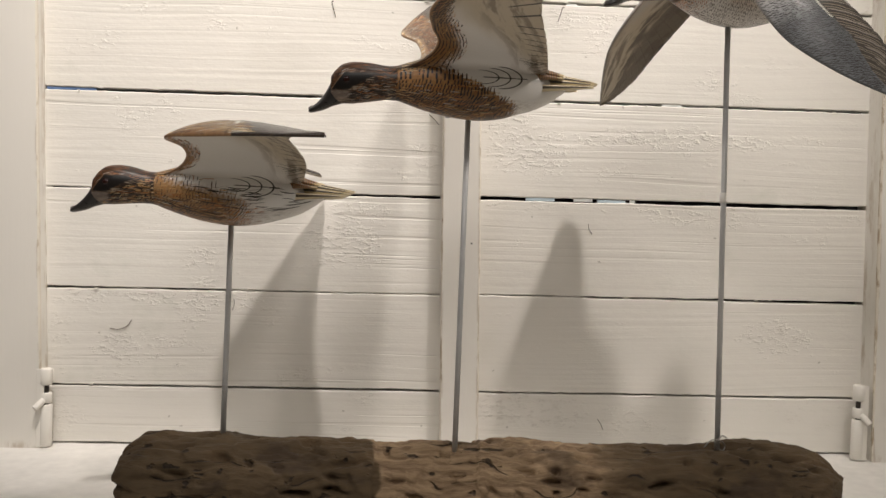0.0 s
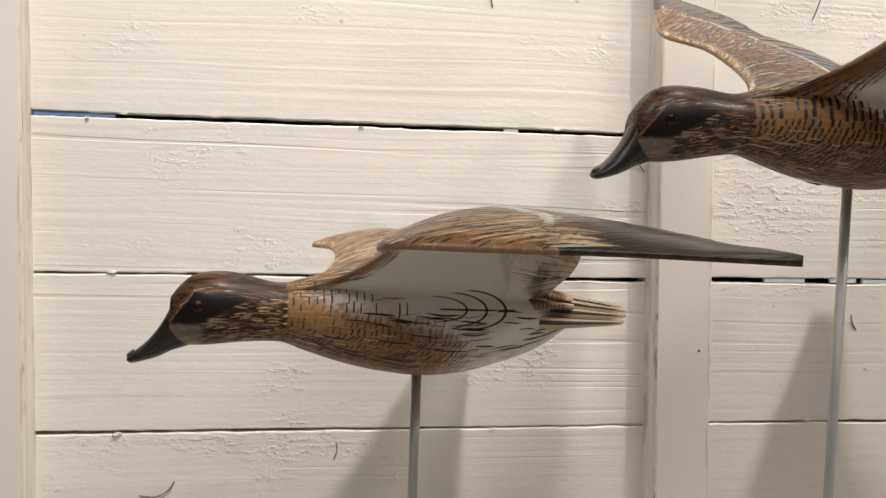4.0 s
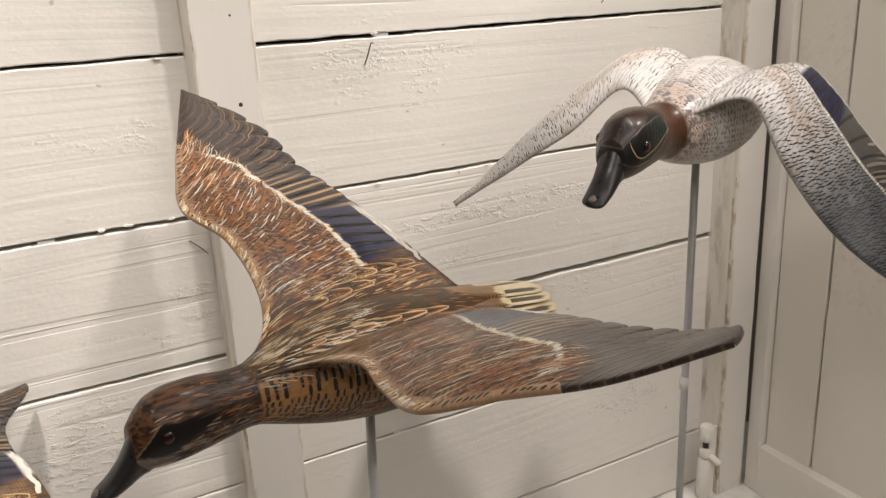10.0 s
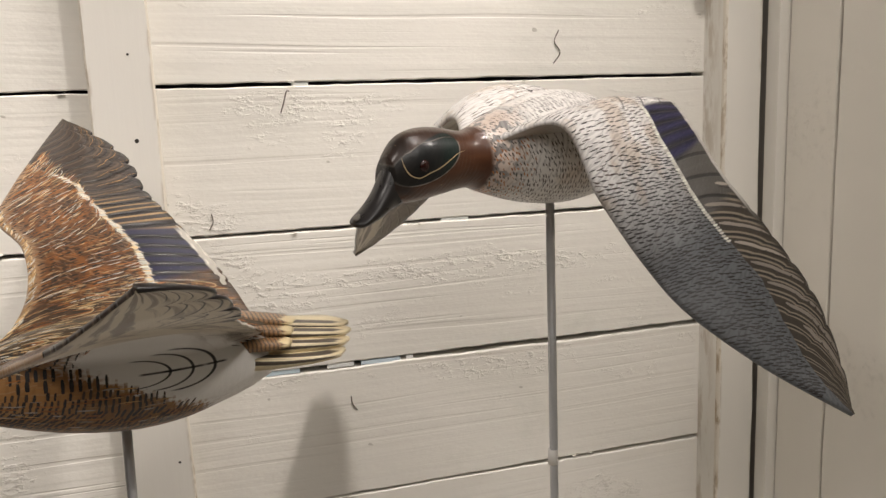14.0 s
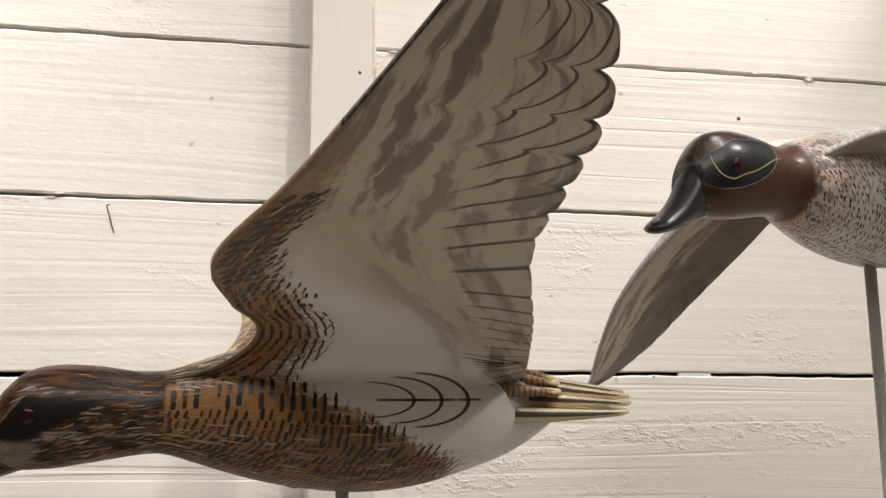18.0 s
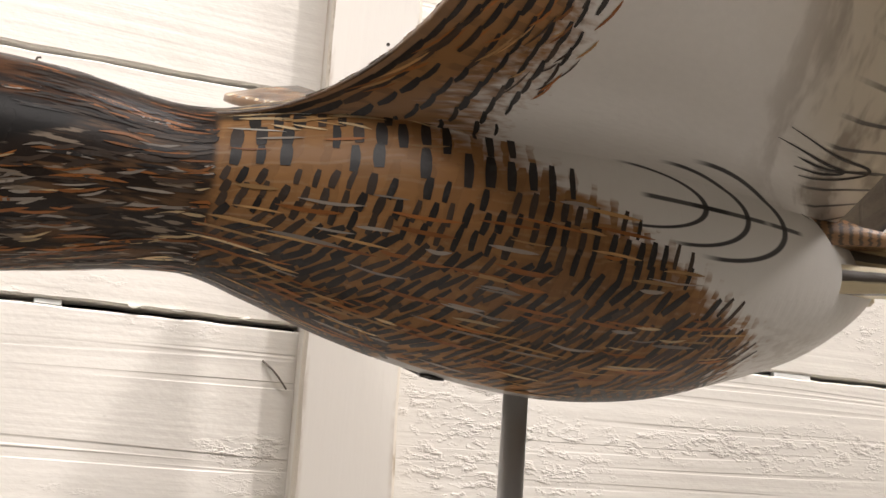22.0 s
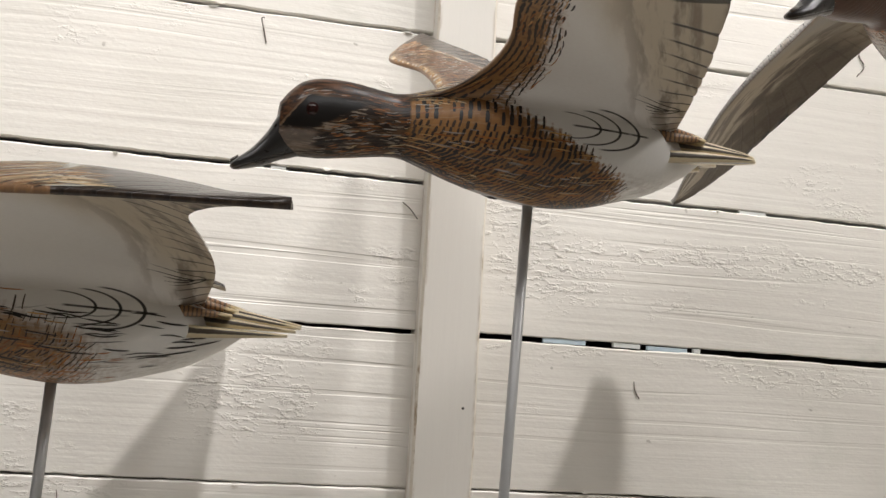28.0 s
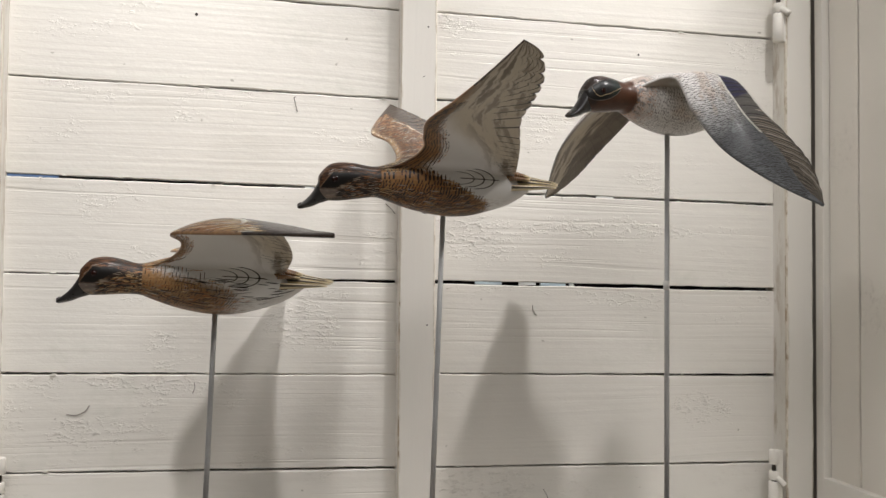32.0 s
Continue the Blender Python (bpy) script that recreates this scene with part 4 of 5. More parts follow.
# ---- duck decoys ----
BODY = [  # distance from the bill tip, top, bottom, half width
    (0.028, 0.0445, 0.0155, 0.0105), (0.034, 0.0525, 0.0142, 0.0145), (0.042, 0.0590, 0.0136, 0.018), (0.055, 0.0620, 0.0141, 0.0205), (0.073, 0.0615, 0.0167, 0.0205),
    (0.092, 0.0592, 0.0197, 0.0185), (0.104, 0.0600, 0.0199, 0.0190), (0.118, 0.0645, 0.0158, 0.0240), (0.140, 0.0715, 0.0090, 0.0315), (0.165, 0.0755, 0.0035, 0.038),
    (0.196, 0.077, 0.0003, 0.041), (0.225, 0.0755, 0.0025, 0.0405), (0.250, 0.072, 0.009, 0.0365), (0.275, 0.066, 0.0175, 0.029), (0.295, 0.059, 0.029, 0.020), (0.309, 0.053, 0.040, 0.010),
]


class Sheet:
    """A carved surface as a grid of places, on which paint strokes can lie."""

    def __init__(self, grid, outward):
        self.take(grid, outward)

    def take(self, grid, outward):
        self.g = np.array(grid)
        du, dv = np.gradient(self.g, axis=(0, 1))
        n = np.cross(du, dv)
        n /= np.linalg.norm(n, axis=2, keepdims=True) + 1e-12
        self.n = n * np.where((n * outward).sum(2, keepdims=True) < 0, -1, 1)

    def lie(self, i, k):
        """Places and normals at broken grid numbers i, k."""
        i, k = np.clip(i, 0, self.g.shape[0] - 1.001), np.clip(k, 0, self.g.shape[1] - 1.001)
        a, b = i.astype(int), k.astype(int)
        s, t = (i - a)[:, None], (k - b)[:, None]

        def blend(g):
            return (g[a, b] * (1 - s) + g[a + 1, b] * s) * (1 - t) + (g[a, b + 1] * (1 - s) + g[a + 1, b + 1] * s) * t

        return blend(self.g), blend(self.n)


class BodySheet(Sheet):
    """The body by x (towards the bill) and the angle round it in degrees: 0 the left flank, 90 the back, -90 the belly."""

    def __init__(self, bend):
        rows = curve(BODY, 140)
        self.xs = 0.196 - rows[:, 0]
        grid, rest, out = [], [], []
        for s, top, bot, hw in rows:
            zc, hz, x = (top + bot) / 2, (top - bot) / 2, 0.196 - s
            ring = [(x, hw * math.cos(a), zc + hz * math.sin(a)) for a in np.linspace(-math.pi, math.pi, 73)]
            rest.append(ring)
            grid.append([bend(p) for p in ring])
            out.append([(0, p[1], p[2] - zc) for p in ring])
        self.rest = rest
        self.take(grid, np.array(out))

    def place(self, x, a):
        i = np.interp(-np.asarray(x), -self.xs, np.arange(len(self.xs)))
        return self.lie(i, (np.asarray(a) + 180.0) / 5.0)

    def flat(self, x, a):
        """The resting height at a place."""
        i = int(np.interp(-x, -self.xs, np.arange(len(self.xs))))
        return self.rest[i][int((a + 180.0) / 5.0)][2]


class WingSheet(Sheet):
    """A face of a wing by u, from the body to the tip, and v, from the leading to the trailing edge."""

    def place(self, u, v):
        return self.lie(np.asarray(u) * (self.g.shape[0] - 1), np.clip(v, 0, 1) ** (1 / 1.15) * (self.g.shape[1] - 1))


class Brush:
    """Paint strokes laid on a surface, joined into one mesh; each has its colour and its own width along its length."""

    def __init__(self, sheet, colours, lift=0.00012):
        self.sheet, self.colours, self.lift = sheet, colours, lift
        self.v, self.f, self.c = [], [], []

    def stroke(self, path, width, colour, layer=0, taper=(0.25, 0.25), n=0):
        p = np.array(path, float)
        if n:
            p = curve(p, n)
        q, nrm = self.sheet.place(p[:, 0], p[:, 1])
        along = np.gradient(q, axis=0)
        side = np.cross(along, nrm)
        side /= np.linalg.norm(side, axis=1, keepdims=True) + 1e-9
        t = np.linspace(0, 1, len(q))
        w = width * np.minimum(1, np.minimum(taper[0] + t * 4, taper[1] + (1 - t) * 4))[:, None] / 2
        up = q + nrm * (self.lift + 0.00005 * layer)
        k = len(self.v)
        for a, b in zip(up - side * w, up + side * w):
            self.v += [tuple(a), tuple(b)]
        for j in range(len(q) - 1):
            self.f.append((k + 2 * j, k + 2 * j + 1, k + 2 * j + 3, k + 2 * j + 2))
            self.c.append(colour)

    def scallop(self, x, y, long, wide, width, colour, layer=0, open_end=0.0, squash=1.0):
        """The rounded outline of a feather whose tip lies at (x, y) and whose root lies `long` away along the first way."""
        t = np.linspace(-1, 1, 15)
        reach = np.abs(t) ** 2.6 * (1 - open_end)
        self.stroke([(x + long * r, y + wide * math.copysign(abs(s) ** squash, s) / 2) for r, s in zip(reach, t)], width, colour, layer, (0.4, 0.4))

    def done(self, name, parent, label):
        me = bpy.data.meshes.new(name)
        me.from_pydata(self.v, [], self.f)
        for m in self.colours:
            me.materials.append(m)
        me.polygons.foreach_set("material_index", self.c)
        me.polygons.foreach_set("use_smooth", [True] * len(self.f))
        me.update()
        ob = new(name, me)
        ob.parent = parent
        return tagged(ob, label, kind="stuff")


def mesh_from(sheet_rows):
    bm = bmesh.new()
    rest = bm.verts.layers.float_vector.new("rest")
    rows = []
    for ring, flat in sheet_rows:
        row = []
        for p, q in zip(ring, flat):
            v = bm.verts.new(p)
            v[rest] = q
            row.append(v)
        rows.append(row)
    n = len(rows[0])
    for a, b in zip(rows, rows[1:]):
        for i in range(n):
            bm.faces.new((a[i], a[(i + 1) % n], b[(i + 1) % n], b[i]))
    bm.faces.new(rows[0][::-1])
    bm.faces.new(rows[-1])
    bmesh.ops.recalc_face_normals(bm, faces=bm.faces[:])
    return bm


BILL = [(0.003, 0.0065, 0.004, 0.004), (0.006, 0.0095, 0.0028, 0.0082), (0.014, 0.0165, 0.0045, 0.0092), (0.022, 0.027, 0.007, 0.0095), (0.030, 0.042, 0.011, 0.0102), (0.036, 0.045, 0.0130, 0.0105), (0.043, 0.040, 0.0158, 0.009), (0.048, 0.034, 0.02, 0.005)]


def bill_rows(bend):
    out = []
    for s, top, bot, hw in curve(BILL, 24):
        zc, hz = (top + bot) / 2, (top - bot) / 2
        ring = [(0.196 - s, hw * math.cos(a), zc - 0.0015 + hz * math.sin(a)) for a in np.linspace(0, 2 * math.pi, 24, endpoint=False)]
        out.append(([bend(p) for p in ring], ring))
    return out


def tail_feather_bm(k, root, reach, z0, wide):
    """One carved tail feather; k is its place in the fan from -1 to 1, u along it and v across it."""
    bm = bmesh.new()
    uvl = bm.loops.layers.uv.new("UVMap")
    rows = []
    for u in np.linspace(0, 1, 12):
        x = root - reach * u
        spread = 0.011 + 0.0215 * math.sin(min(1.0, 0.25 + u) * math.pi / 2)
        yc = k * spread
        half = wide * (0.75 + 0.35 * u) * math.sqrt(max(0.02, 1 - max(0.0, (u - 0.80) / 0.2) ** 2.4))
        z = z0 - 0.0125 * u - 0.018 * abs(k) ** 1.6 * (1 - 0.66 * u)
        row = []
        for v in np.linspace(-1, 1, 7):
            y = yc + half * v
            h = 0.0004 * (1 - v * v) - 0.0003 * v * math.copysign(1, k + 0.01)
            row.append((bm.verts.new((x, y, z + h)), bm.verts.new((x, y, z - 0.0016 - 0.0075 * (1 - u))), u, v * 0.5 * (1 if k >= 0 else -1) + 0.5))
        rows.append(row)

    def quad(vs, cs):
        f = bm.faces.new(vs)
        f.smooth = True
        for l, c in zip(f.loops, cs):
            l[uvl].uv = (c[2], c[3])

    for a, b in zip(rows, rows[1:]):
        for i in range(6):
            c = (a[i], a[i + 1], b[i + 1], b[i])
            quad([q[0] for q in c], c)
            quad([q[1] for q in c[::-1]], c[::-1])
        for i in (0, 6):
            quad((a[i][0], b[i][0], b[i][1], a[i][1]), (a[i], b[i], b[i][:3] + (0.1 + 0.15 * i / 6,), a[i][:3] + (0.1 + 0.15 * i / 6,)))
    for row in (rows[0], rows[-1]):
        for i in range(6):
            quad((row[i][0], row[i + 1][0], row[i + 1][1], row[i][1]), (row[i], row[i + 1], row[i + 1], row[i]))
    bmesh.ops.recalc_face_normals(bm, faces=bm.faces[:])
    return bm


def tail_root_bm():
    """The rump that carries the fan."""
    rings = []
    for u in np.linspace(0, 1, 14):
        x, w, h = -0.040 - 0.050 * u, 0.031 - 0.012 * u, 0.008 * (1 - u) ** 0.8 + 0.0012
        z = 0.0635 - 0.006 * u
        rings.append([(x, w * math.cos(a), z + h * math.sin(a) - 0.009 * math.cos(a) ** 2 * (1 - 0.4 * u)) for a in np.linspace(0, 2 * math.pi, 28, endpoint=False)])
    return rings_bm(rings)


def flank_at(x, degrees):
    """A place on the left flank of the body."""
    rows = curve(BODY, 140)
    top, bot, hw = (np.interp(-x, -(0.196 - rows[:, 0]), rows[:, j]) for j in (1, 2, 3))
    a = radians(degrees)
    return np.array((x, (hw - 0.0003) * math.cos(a), (top + bot) / 2 + (top - bot) / 2 * math.sin(a)))


def wing_bm(le, te, side, thick=0.008, camber=0.006, tips=1.0, feathers=26, n=301, m=26, shoulder=True):
    """A carved wing from its leading and trailing edge; side is 1 for the bird's left, -1 for its right. Also its two faces."""
    a, b = curve(le, n), curve(te, n)
    bm = bmesh.new()
    uvl = bm.loops.layers.uv.new("UVMap")
    top, bot = [], []
    gt, gb, normals = [], [], []
    for i in range(n):
        u = i / (n - 1)
        ch = Vector(b[i] - a[i])
        along = Vector(a[min(i + 1, n - 1)] - a[max(i - 1, 0)]) + Vector(b[min(i + 1, n - 1)] - b[max(i - 1, 0)])
        nrm = along.cross(ch).normalized()
        if nrm.z < 0:
            nrm = -nrm
        f = u * feathers - 1.4 - max(0, u - 0.4) * 11
        ph = f % 1.0
        notch = (0.0014 if u < 0.5 else 0.0014 + 0.0050 * min(1, (u - 0.5) * 4)) * ((2 * ph - 1) ** 4) * (0 if u < 0.2 else tips)
        ch = ch * max(0.05, 1 - notch / max(ch.length, 1e-4))
        tip = math.sqrt(max(0.004, 1 - (max(0.0, u - 0.94) / 0.06) ** 2))
        ch = ch * tip
        th = thick * (1 - 0.72 * u) * tip + 0.012 * max(0, 1 - u / 0.16) ** 2
        pts, pbs = [], []
        for k in range(m):
            v = (k / (m - 1)) ** 1.15
            base = Vector(a[i]) + ch * v
            prof = math.sqrt(max(v, 0)) * (1 - v) ** 0.8 * 1.9
            cam = camber * (4 * v * (1 - v)) * max(0.15, math.sin(math.pi * min(1, u * 1.05) ** 0.8))
            # coverts stand a little above the flight feathers, which overlap like shingles
            fv = (u * feathers - v * (1.4 + max(0, u - 0.4) * 11)) % 1.0
            step = 0.0009 if v < 0.58 else 0.0006 * (1 - fv) * min(1.0, (v - 0.58) * 8) * (1 if u > 0.2 else 0)
            pt = base + nrm * (cam + 0.5 * th * prof + 0.0008 + step)
            pb = base + nrm * (cam - 0.5 * th * prof - 0.0006)
            pts.append((pt.x, pt.y, pt.z))
            pbs.append((pb.x, pb.y, pb.z))
        gt.append(pts)
        gb.append(pbs)
        normals.append([(nrm.x, nrm.y * side, nrm.z)] * m)
    # near the body the underside flows out of the flank
    gt, gb = np.array(gt), np.array(gb)
    last = int(0.26 * (n - 1))
    for k in range(m):
        v = (k / (m - 1)) ** 1.15
        share = max(0.0, min(1.0, v / 0.14, (1 - v) / 0.16))
        share = share * share * (3 - 2 * share)
        x = gb[int(0.11 * (n - 1)), k, 0]
        p0, p1 = flank_at(x, 24.0), flank_at(x, 30.0)
        out = gb[last, k]
        q1 = p0 + (p1 - p0) / np.linalg.norm(p1 - p0) * 0.013
        q2 = out - (gb[last + 6, k] - out) / 6 * last * 0.42
        for i in range(last):
            t = i / last
            gb[i, k] = gb[i, k] * (1 - share) + share * ((1 - t) ** 3 * p0 + 3 * t * (1 - t) ** 2 * q1 + 3 * t * t * (1 - t) * q2 + t ** 3 * out)
    # the leading edge sweeps out of the neck
    if shoulder:
        for g in (gt, gb):
            for k in range(m):
                v = (k / (m - 1)) ** 1.15
                share = max(0.0, 1 - v / 0.17)
                share = share * share * (3 - 2 * share)
                p0 = flank_at(0.094 - 0.10 * v, 52.0 if g is gb else 58.0)
                out = g[last, k]
                q1 = p0 + np.array((-0.030, 0.008, 0.003))
                q2 = out - (g[last + 6, k] - out) / 6 * last * 0.38
                for i in range(last):
                    t = i / last
                    g[i, k] = g[i, k] * (1 - share) + share * ((1 - t) ** 3 * p0 + 3 * t * (1 - t) ** 2 * q1 + 3 * t * t * (1 - t) * q2 + t ** 3 * out)
    gt[:, :, 1] *= side
    gb[:, :, 1] *= side
    vs = [(k / (m - 1)) ** 1.15 for k in range(m)]
    for i in range(n):
        top.append([(bm.verts.new(p), i / (n - 1), v) for p, v in zip(gt[i], vs)])
        bot.append([(bm.verts.new(p), i / (n - 1), v) for p, v in zip(gb[i], vs)])

    def quad(q, mat):
        f = bm.faces.new([c[0] for c in q])
        f.material_index = mat
        for l, c in zip(f.loops, q):
            l[uvl].uv = (c[1], c[2])

    for i in range(n - 1):
        for k in range(m - 1):
            quad((top[i][k], top[i + 1][k], top[i + 1][k + 1], top[i][k + 1]), 0)
            quad((bot[i][k], bot[i][k + 1], bot[i + 1][k + 1], bot[i + 1][k]), 1)
        quad((top[i][0], bot[i][0], bot[i + 1][0], top[i + 1][0]), 0)
        quad((top[i][-1], top[i + 1][-1], bot[i + 1][-1], bot[i][-1]), 0)
    for i in (0, n - 1):
        for k in range(m - 1):
            quad((top[i][k], top[i][k + 1], bot[i][k + 1], bot[i][k]), 0)
    bmesh.ops.recalc_face_normals(bm, faces=bm.faces[:])
    return bm, WingSheet(gt, np.array(normals)), WingSheet(gb, -np.array(normals))


# ---- painted strokes ----
BLACK, RUST, TAN, CREAM, WHITE, SOOT, GREY = range(7)
STROKES = [
    stroke_paint("black_brown_stroke_paint", (0.018, 0.013, 0.011)), stroke_paint("rust_stroke_paint", (0.37, 0.130, 0.026)), stroke_paint("tan_stroke_paint", (0.52, 0.30, 0.115)),
    stroke_paint("cream_stroke_paint", (0.70, 0.52, 0.29)), stroke_paint("white_stroke_paint", (0.78, 0.73, 0.64)), stroke_paint("sooty_brown_stroke_paint", (0.055, 0.034, 0.022)),
    stroke_paint("warm_grey_stroke_paint", (0.36, 0.31, 0.26)),
]


def paint_female_body(body, parent, seed, gold):
    r = random.Random(seed)
    b = Brush(body, STROKES)
    # barred flanks in rows along the body
    a, rows = 62.0, []
    while a > -118:
        high = 12.0 if a > 8 else 8.0 if a > -30 else 6.4
        rows.append((a, high))
        a -= high
    for side in (1, -1):
        for a, high in rows:
            x, step = 0.0935, 0.0048 if a > 8 else 0.0038 if a > -30 else 0.0034
            drift = r.uniform(-0.001, 0.001)
            while x > -0.075:
                x -= step * r.uniform(0.88, 1.12)
                z = body.flat(x, a)
                limit = max((z - 0.0510) * 2.1 + 0.0200 - 0.004 * gold, -0.048 + 0.022 * gold) + 0.010
                if x < limit - 0.012 * r.random() or r.random() < (0.10 if gold == 0 else 0.22) or (a < (-80 if side > 0 else -60) and 0.0 < x < 0.046 and not gold):
                    continue
                fade = min(1.0, max(0.25, (x - limit + 0.012) / 0.02))
                long = high * r.uniform(0.92, 1.25) * (1.25 if a < -30 else 1.0)
                slant = (0.0001 if a > 8 else 0.0005 if a > -20 else 0.0021) * r.uniform(0.6, 1.4)
                wave = r.uniform(-1.2, 1.2)
                aa = a + wave + 900 * drift * math.sin(x * 60)
                q = [(x + slant, aa - long / 2), (x + 0.0002 * wave, aa), (x - slant, aa + long / 2)]
                q = [(i, j if side > 0 else 180 - j if j > -0 else -180 - j) for i, j in q]
                q = [(i, j - 360 if j > 180 else j) for i, j in q]
                if max(j for _, j in q) - min(j for _, j in q) < 60:
                    b.stroke(q, (0.0025 if a > 8 else 0.0017 if a > -30 else 0.0015) * r.uniform(0.75, 1.2) * (0.5 + 0.5 * fade) * ((0.40 if a > -14 else 0.6) if gold else 1.0), r.choice((SOOT, SOOT, RUST, BLACK)) if gold else BLACK if r.random() < (0.85 if a > 8 else 0.55) else SOOT, 0, (0.8, 0.7), n=4)
        for _ in range(170):
            a = r.uniform(-88, 44) if r.random() < 0.4 else r.uniform(-80, -8)
            x = r.uniform(-0.045, 0.088)
            z = body.flat(x, a)
            if x < max((z - 0.0527) * 1.9 + 0.0115, -0.052) + 0.012 or (a < (-80 if side > 0 else -60) and -0.008 < x < 0.054 and not gold):
                continue
            long, c = r.uniform(0.005, 0.018), r.choice((RUST, RUST, RUST, TAN, TAN, GREY, GREY if a < 0 else TAN, CREAM if a < -12 else TAN))
            q = [(x + long / 2, a + r.uniform(-0.6, 0.6)), (x, a + r.uniform(-0.7, 0.2)), (x - long / 2, a + r.uniform(-0.6, 0.8))]
            if side < 0:
                q = [(i, (180 - j + 180) % 360 - 180) for i, j in q]
                if max(j for _, j in q) - min(j for _, j in q) > 60:
                    continue
            b.stroke(q, r.uniform(0.0004, 0.0010), c, r.choice((1, 2)), (0.12, 0.08), n=7)
    if gold:
        # long dark hair lines over the golden flank
        for _ in range(44):
            a, x = r.uniform(-56, 14), r.uniform(-0.075, 0.085)
            long = r.uniform(0.010, 0.026)
            b.stroke([(x, a), (x - long / 2, a - r.uniform(-1, 2.5)), (x - long, a - r.uniform(0, 3.5))], r.uniform(0.0007, 0.0013), BLACK, 3, (0.1, 0.1), n=7)
    # head and neck streaks
    for side in (1, -1):
        for _ in range(430):
            x, a = r.uniform(0.094, 0.160), r.uniform(-92, 34)
            z = body.flat(x, a)
            if z > 0.0275 + max(0.0, 0.150 - x) * 0.54 - 0.001 and x > 0.112 or z > 0.052:
                continue
            if x > 0.150 and a > -60:
                continue
            c = r.choice((GREY, GREY, BLACK, SOOT, SOOT, RUST, RUST, CREAM if a < -10 else SOOT)) if x < 0.140 else r.choice((GREY, SOOT, SOOT, BLACK))
            if gold:
                c = r.choice((TAN, TAN, CREAM, RUST, BLACK, SOOT, SOOT))
            long = r.uniform(0.004, 0.011)
            q = [(x, a), (x - long * 0.5, a + r.uniform(-0.5, 2.5)), (x - long, a + r.uniform(0, 5))]
            q = [(max(i, 0.0925), j if side > 0 else (180 - j + 180) % 360 - 180) for i, j in q]
            if max(j for _, j in q) - min(j for _, j in q) < 60:
                b.stroke(q, r.uniform(0.0004, 0.0008) * (1.3 if c in (BLACK, SOOT) else 0.9), c, r.choice((0, 1, 2)), (0.15, 0.1), n=5)
        for _ in range(150):
            x, a = r.uniform(0.096, 0.135), r.uniform(20, 80)
            long = r.uniform(0.006, 0.014)
            q = [(x, a), (x - long * 0.5, a + r.uniform(-2, 2)), (x - long, a + r.uniform(-3, 1))]
            b.stroke([(max(i, 0.093), j if side > 0 else 180 - j) for i, j in q], r.uniform(0.0004, 0.0008), r.choice((RUST, SOOT, SOOT, SOOT, SOOT, BLACK, BLACK, BLACK)), r.choice((0, 1)), (0.15, 0.1), n=5)
        # brow
        for _ in range(26):
            x = r.uniform(0.132, 0.160)
            z = min((0.1644 - x) * 1.38 + 0.0333, 0.0485 - max(0.0, 0.145 - x) * 0.06)
            a = 8
            while a < 80 and body.flat(x, a) < z + 0.0012:
                a += 2
            b.stroke([(x + 0.003, a), (x, a + r.uniform(-1, 1)), (x - 0.004, a + 1)] if side > 0 else [(x + 0.003, 180 - a), (x, 180 - a), (x - 0.004, 179 - a)], r.uniform(0.0004, 0.0008), r.choice((SOOT, GREY, RUST)), 1, n=4)
    # mantle hair lines
    for _ in range(820):
        x, a = r.uniform(-0.075, 0.092), 90 + r.uniform(-56, 56)
        long = r.uniform(0.006, 0.015)
        out = (a - 90) * 0.10
        c = r.choice((CREAM, TAN, CREAM, WHITE)) if x > 0.01 else r.choice((TAN, RUST, RUST, SOOT, SOOT, BLACK))
        b.stroke([(x, a), (x - long / 2, a + out * 0.5 + r.uniform(-0.6, 0.6)), (x - long, a + out)], r.uniform(0.0004, 0.0008), c if not gold else r.choice((TAN, CREAM, SOOT, RUST)), r.choice((0, 1)), (0.1, 0.1), n=5)
    if gold:
        for _ in range(620):
            x, a = r.uniform(-0.06, 0.09), 90 + r.uniform(-50, 50)
            b.stroke([(x, a - 2.2), (x + 0.0004, a), (x, a + 2.2)], r.uniform(0.0008, 0.0014), r.choice((SOOT, BLACK, TAN)), 0, n=3)
    # feather scallops on the shoulders
    for side in (1, -1):
        for j, (off, count, x0) in enumerate(((26, 6, 0.045), (38, 6, 0.035), (47, 5, 0.052))):
            for k in range(count):
                x = x0 - 0.0185 * k - 0.006 * (j % 2) + r.uniform(-0.002, 0.002)
                a = 90 - side * (off + r.uniform(-1.5, 1.5) + 0.6 * k)
                big = 0.0155 + 0.0012 * k
                b.scallop(x, a, big, 8.5, 0.0010, CREAM, 3)
                b.scallop(x + 0.0028, a, big * 0.72, 4.6, 0.0007, BLACK if gold else RUST, 3)
                for e in range(4):
                    xx = x + 0.004 + 0.0026 * e
                    b.stroke([(xx, a - 1.4), (xx + 0.0008, a), (xx, a + 1.4)], 0.0009, BLACK if gold else SOOT, 2, n=3)
    return b.done("brushwork", parent, "fine painted feather strokes")


def paint_female_wing(top, under, wing, seed, gold, near):
    r = random.Random(seed)
    b = Brush(top, STROKES)

    def line(u):
        s = lambda x, lo, hi: (lambda q: q * q * (3 - 2 * q))(min(1.0, max(0.0, (x - lo) / (hi - lo))))
        g = 0.8 if gold else 0.1
        return 0.60 - g * 0.10 - max(0.0, u - 0.5) * 0.7 - s(u, 0.64, 0.80) * (0.40 + (1 - g) * 0.06)

    # covert hair lines and bars
    for _ in range(1000 if gold else 760):
        u = r.uniform(0.13, 0.80)
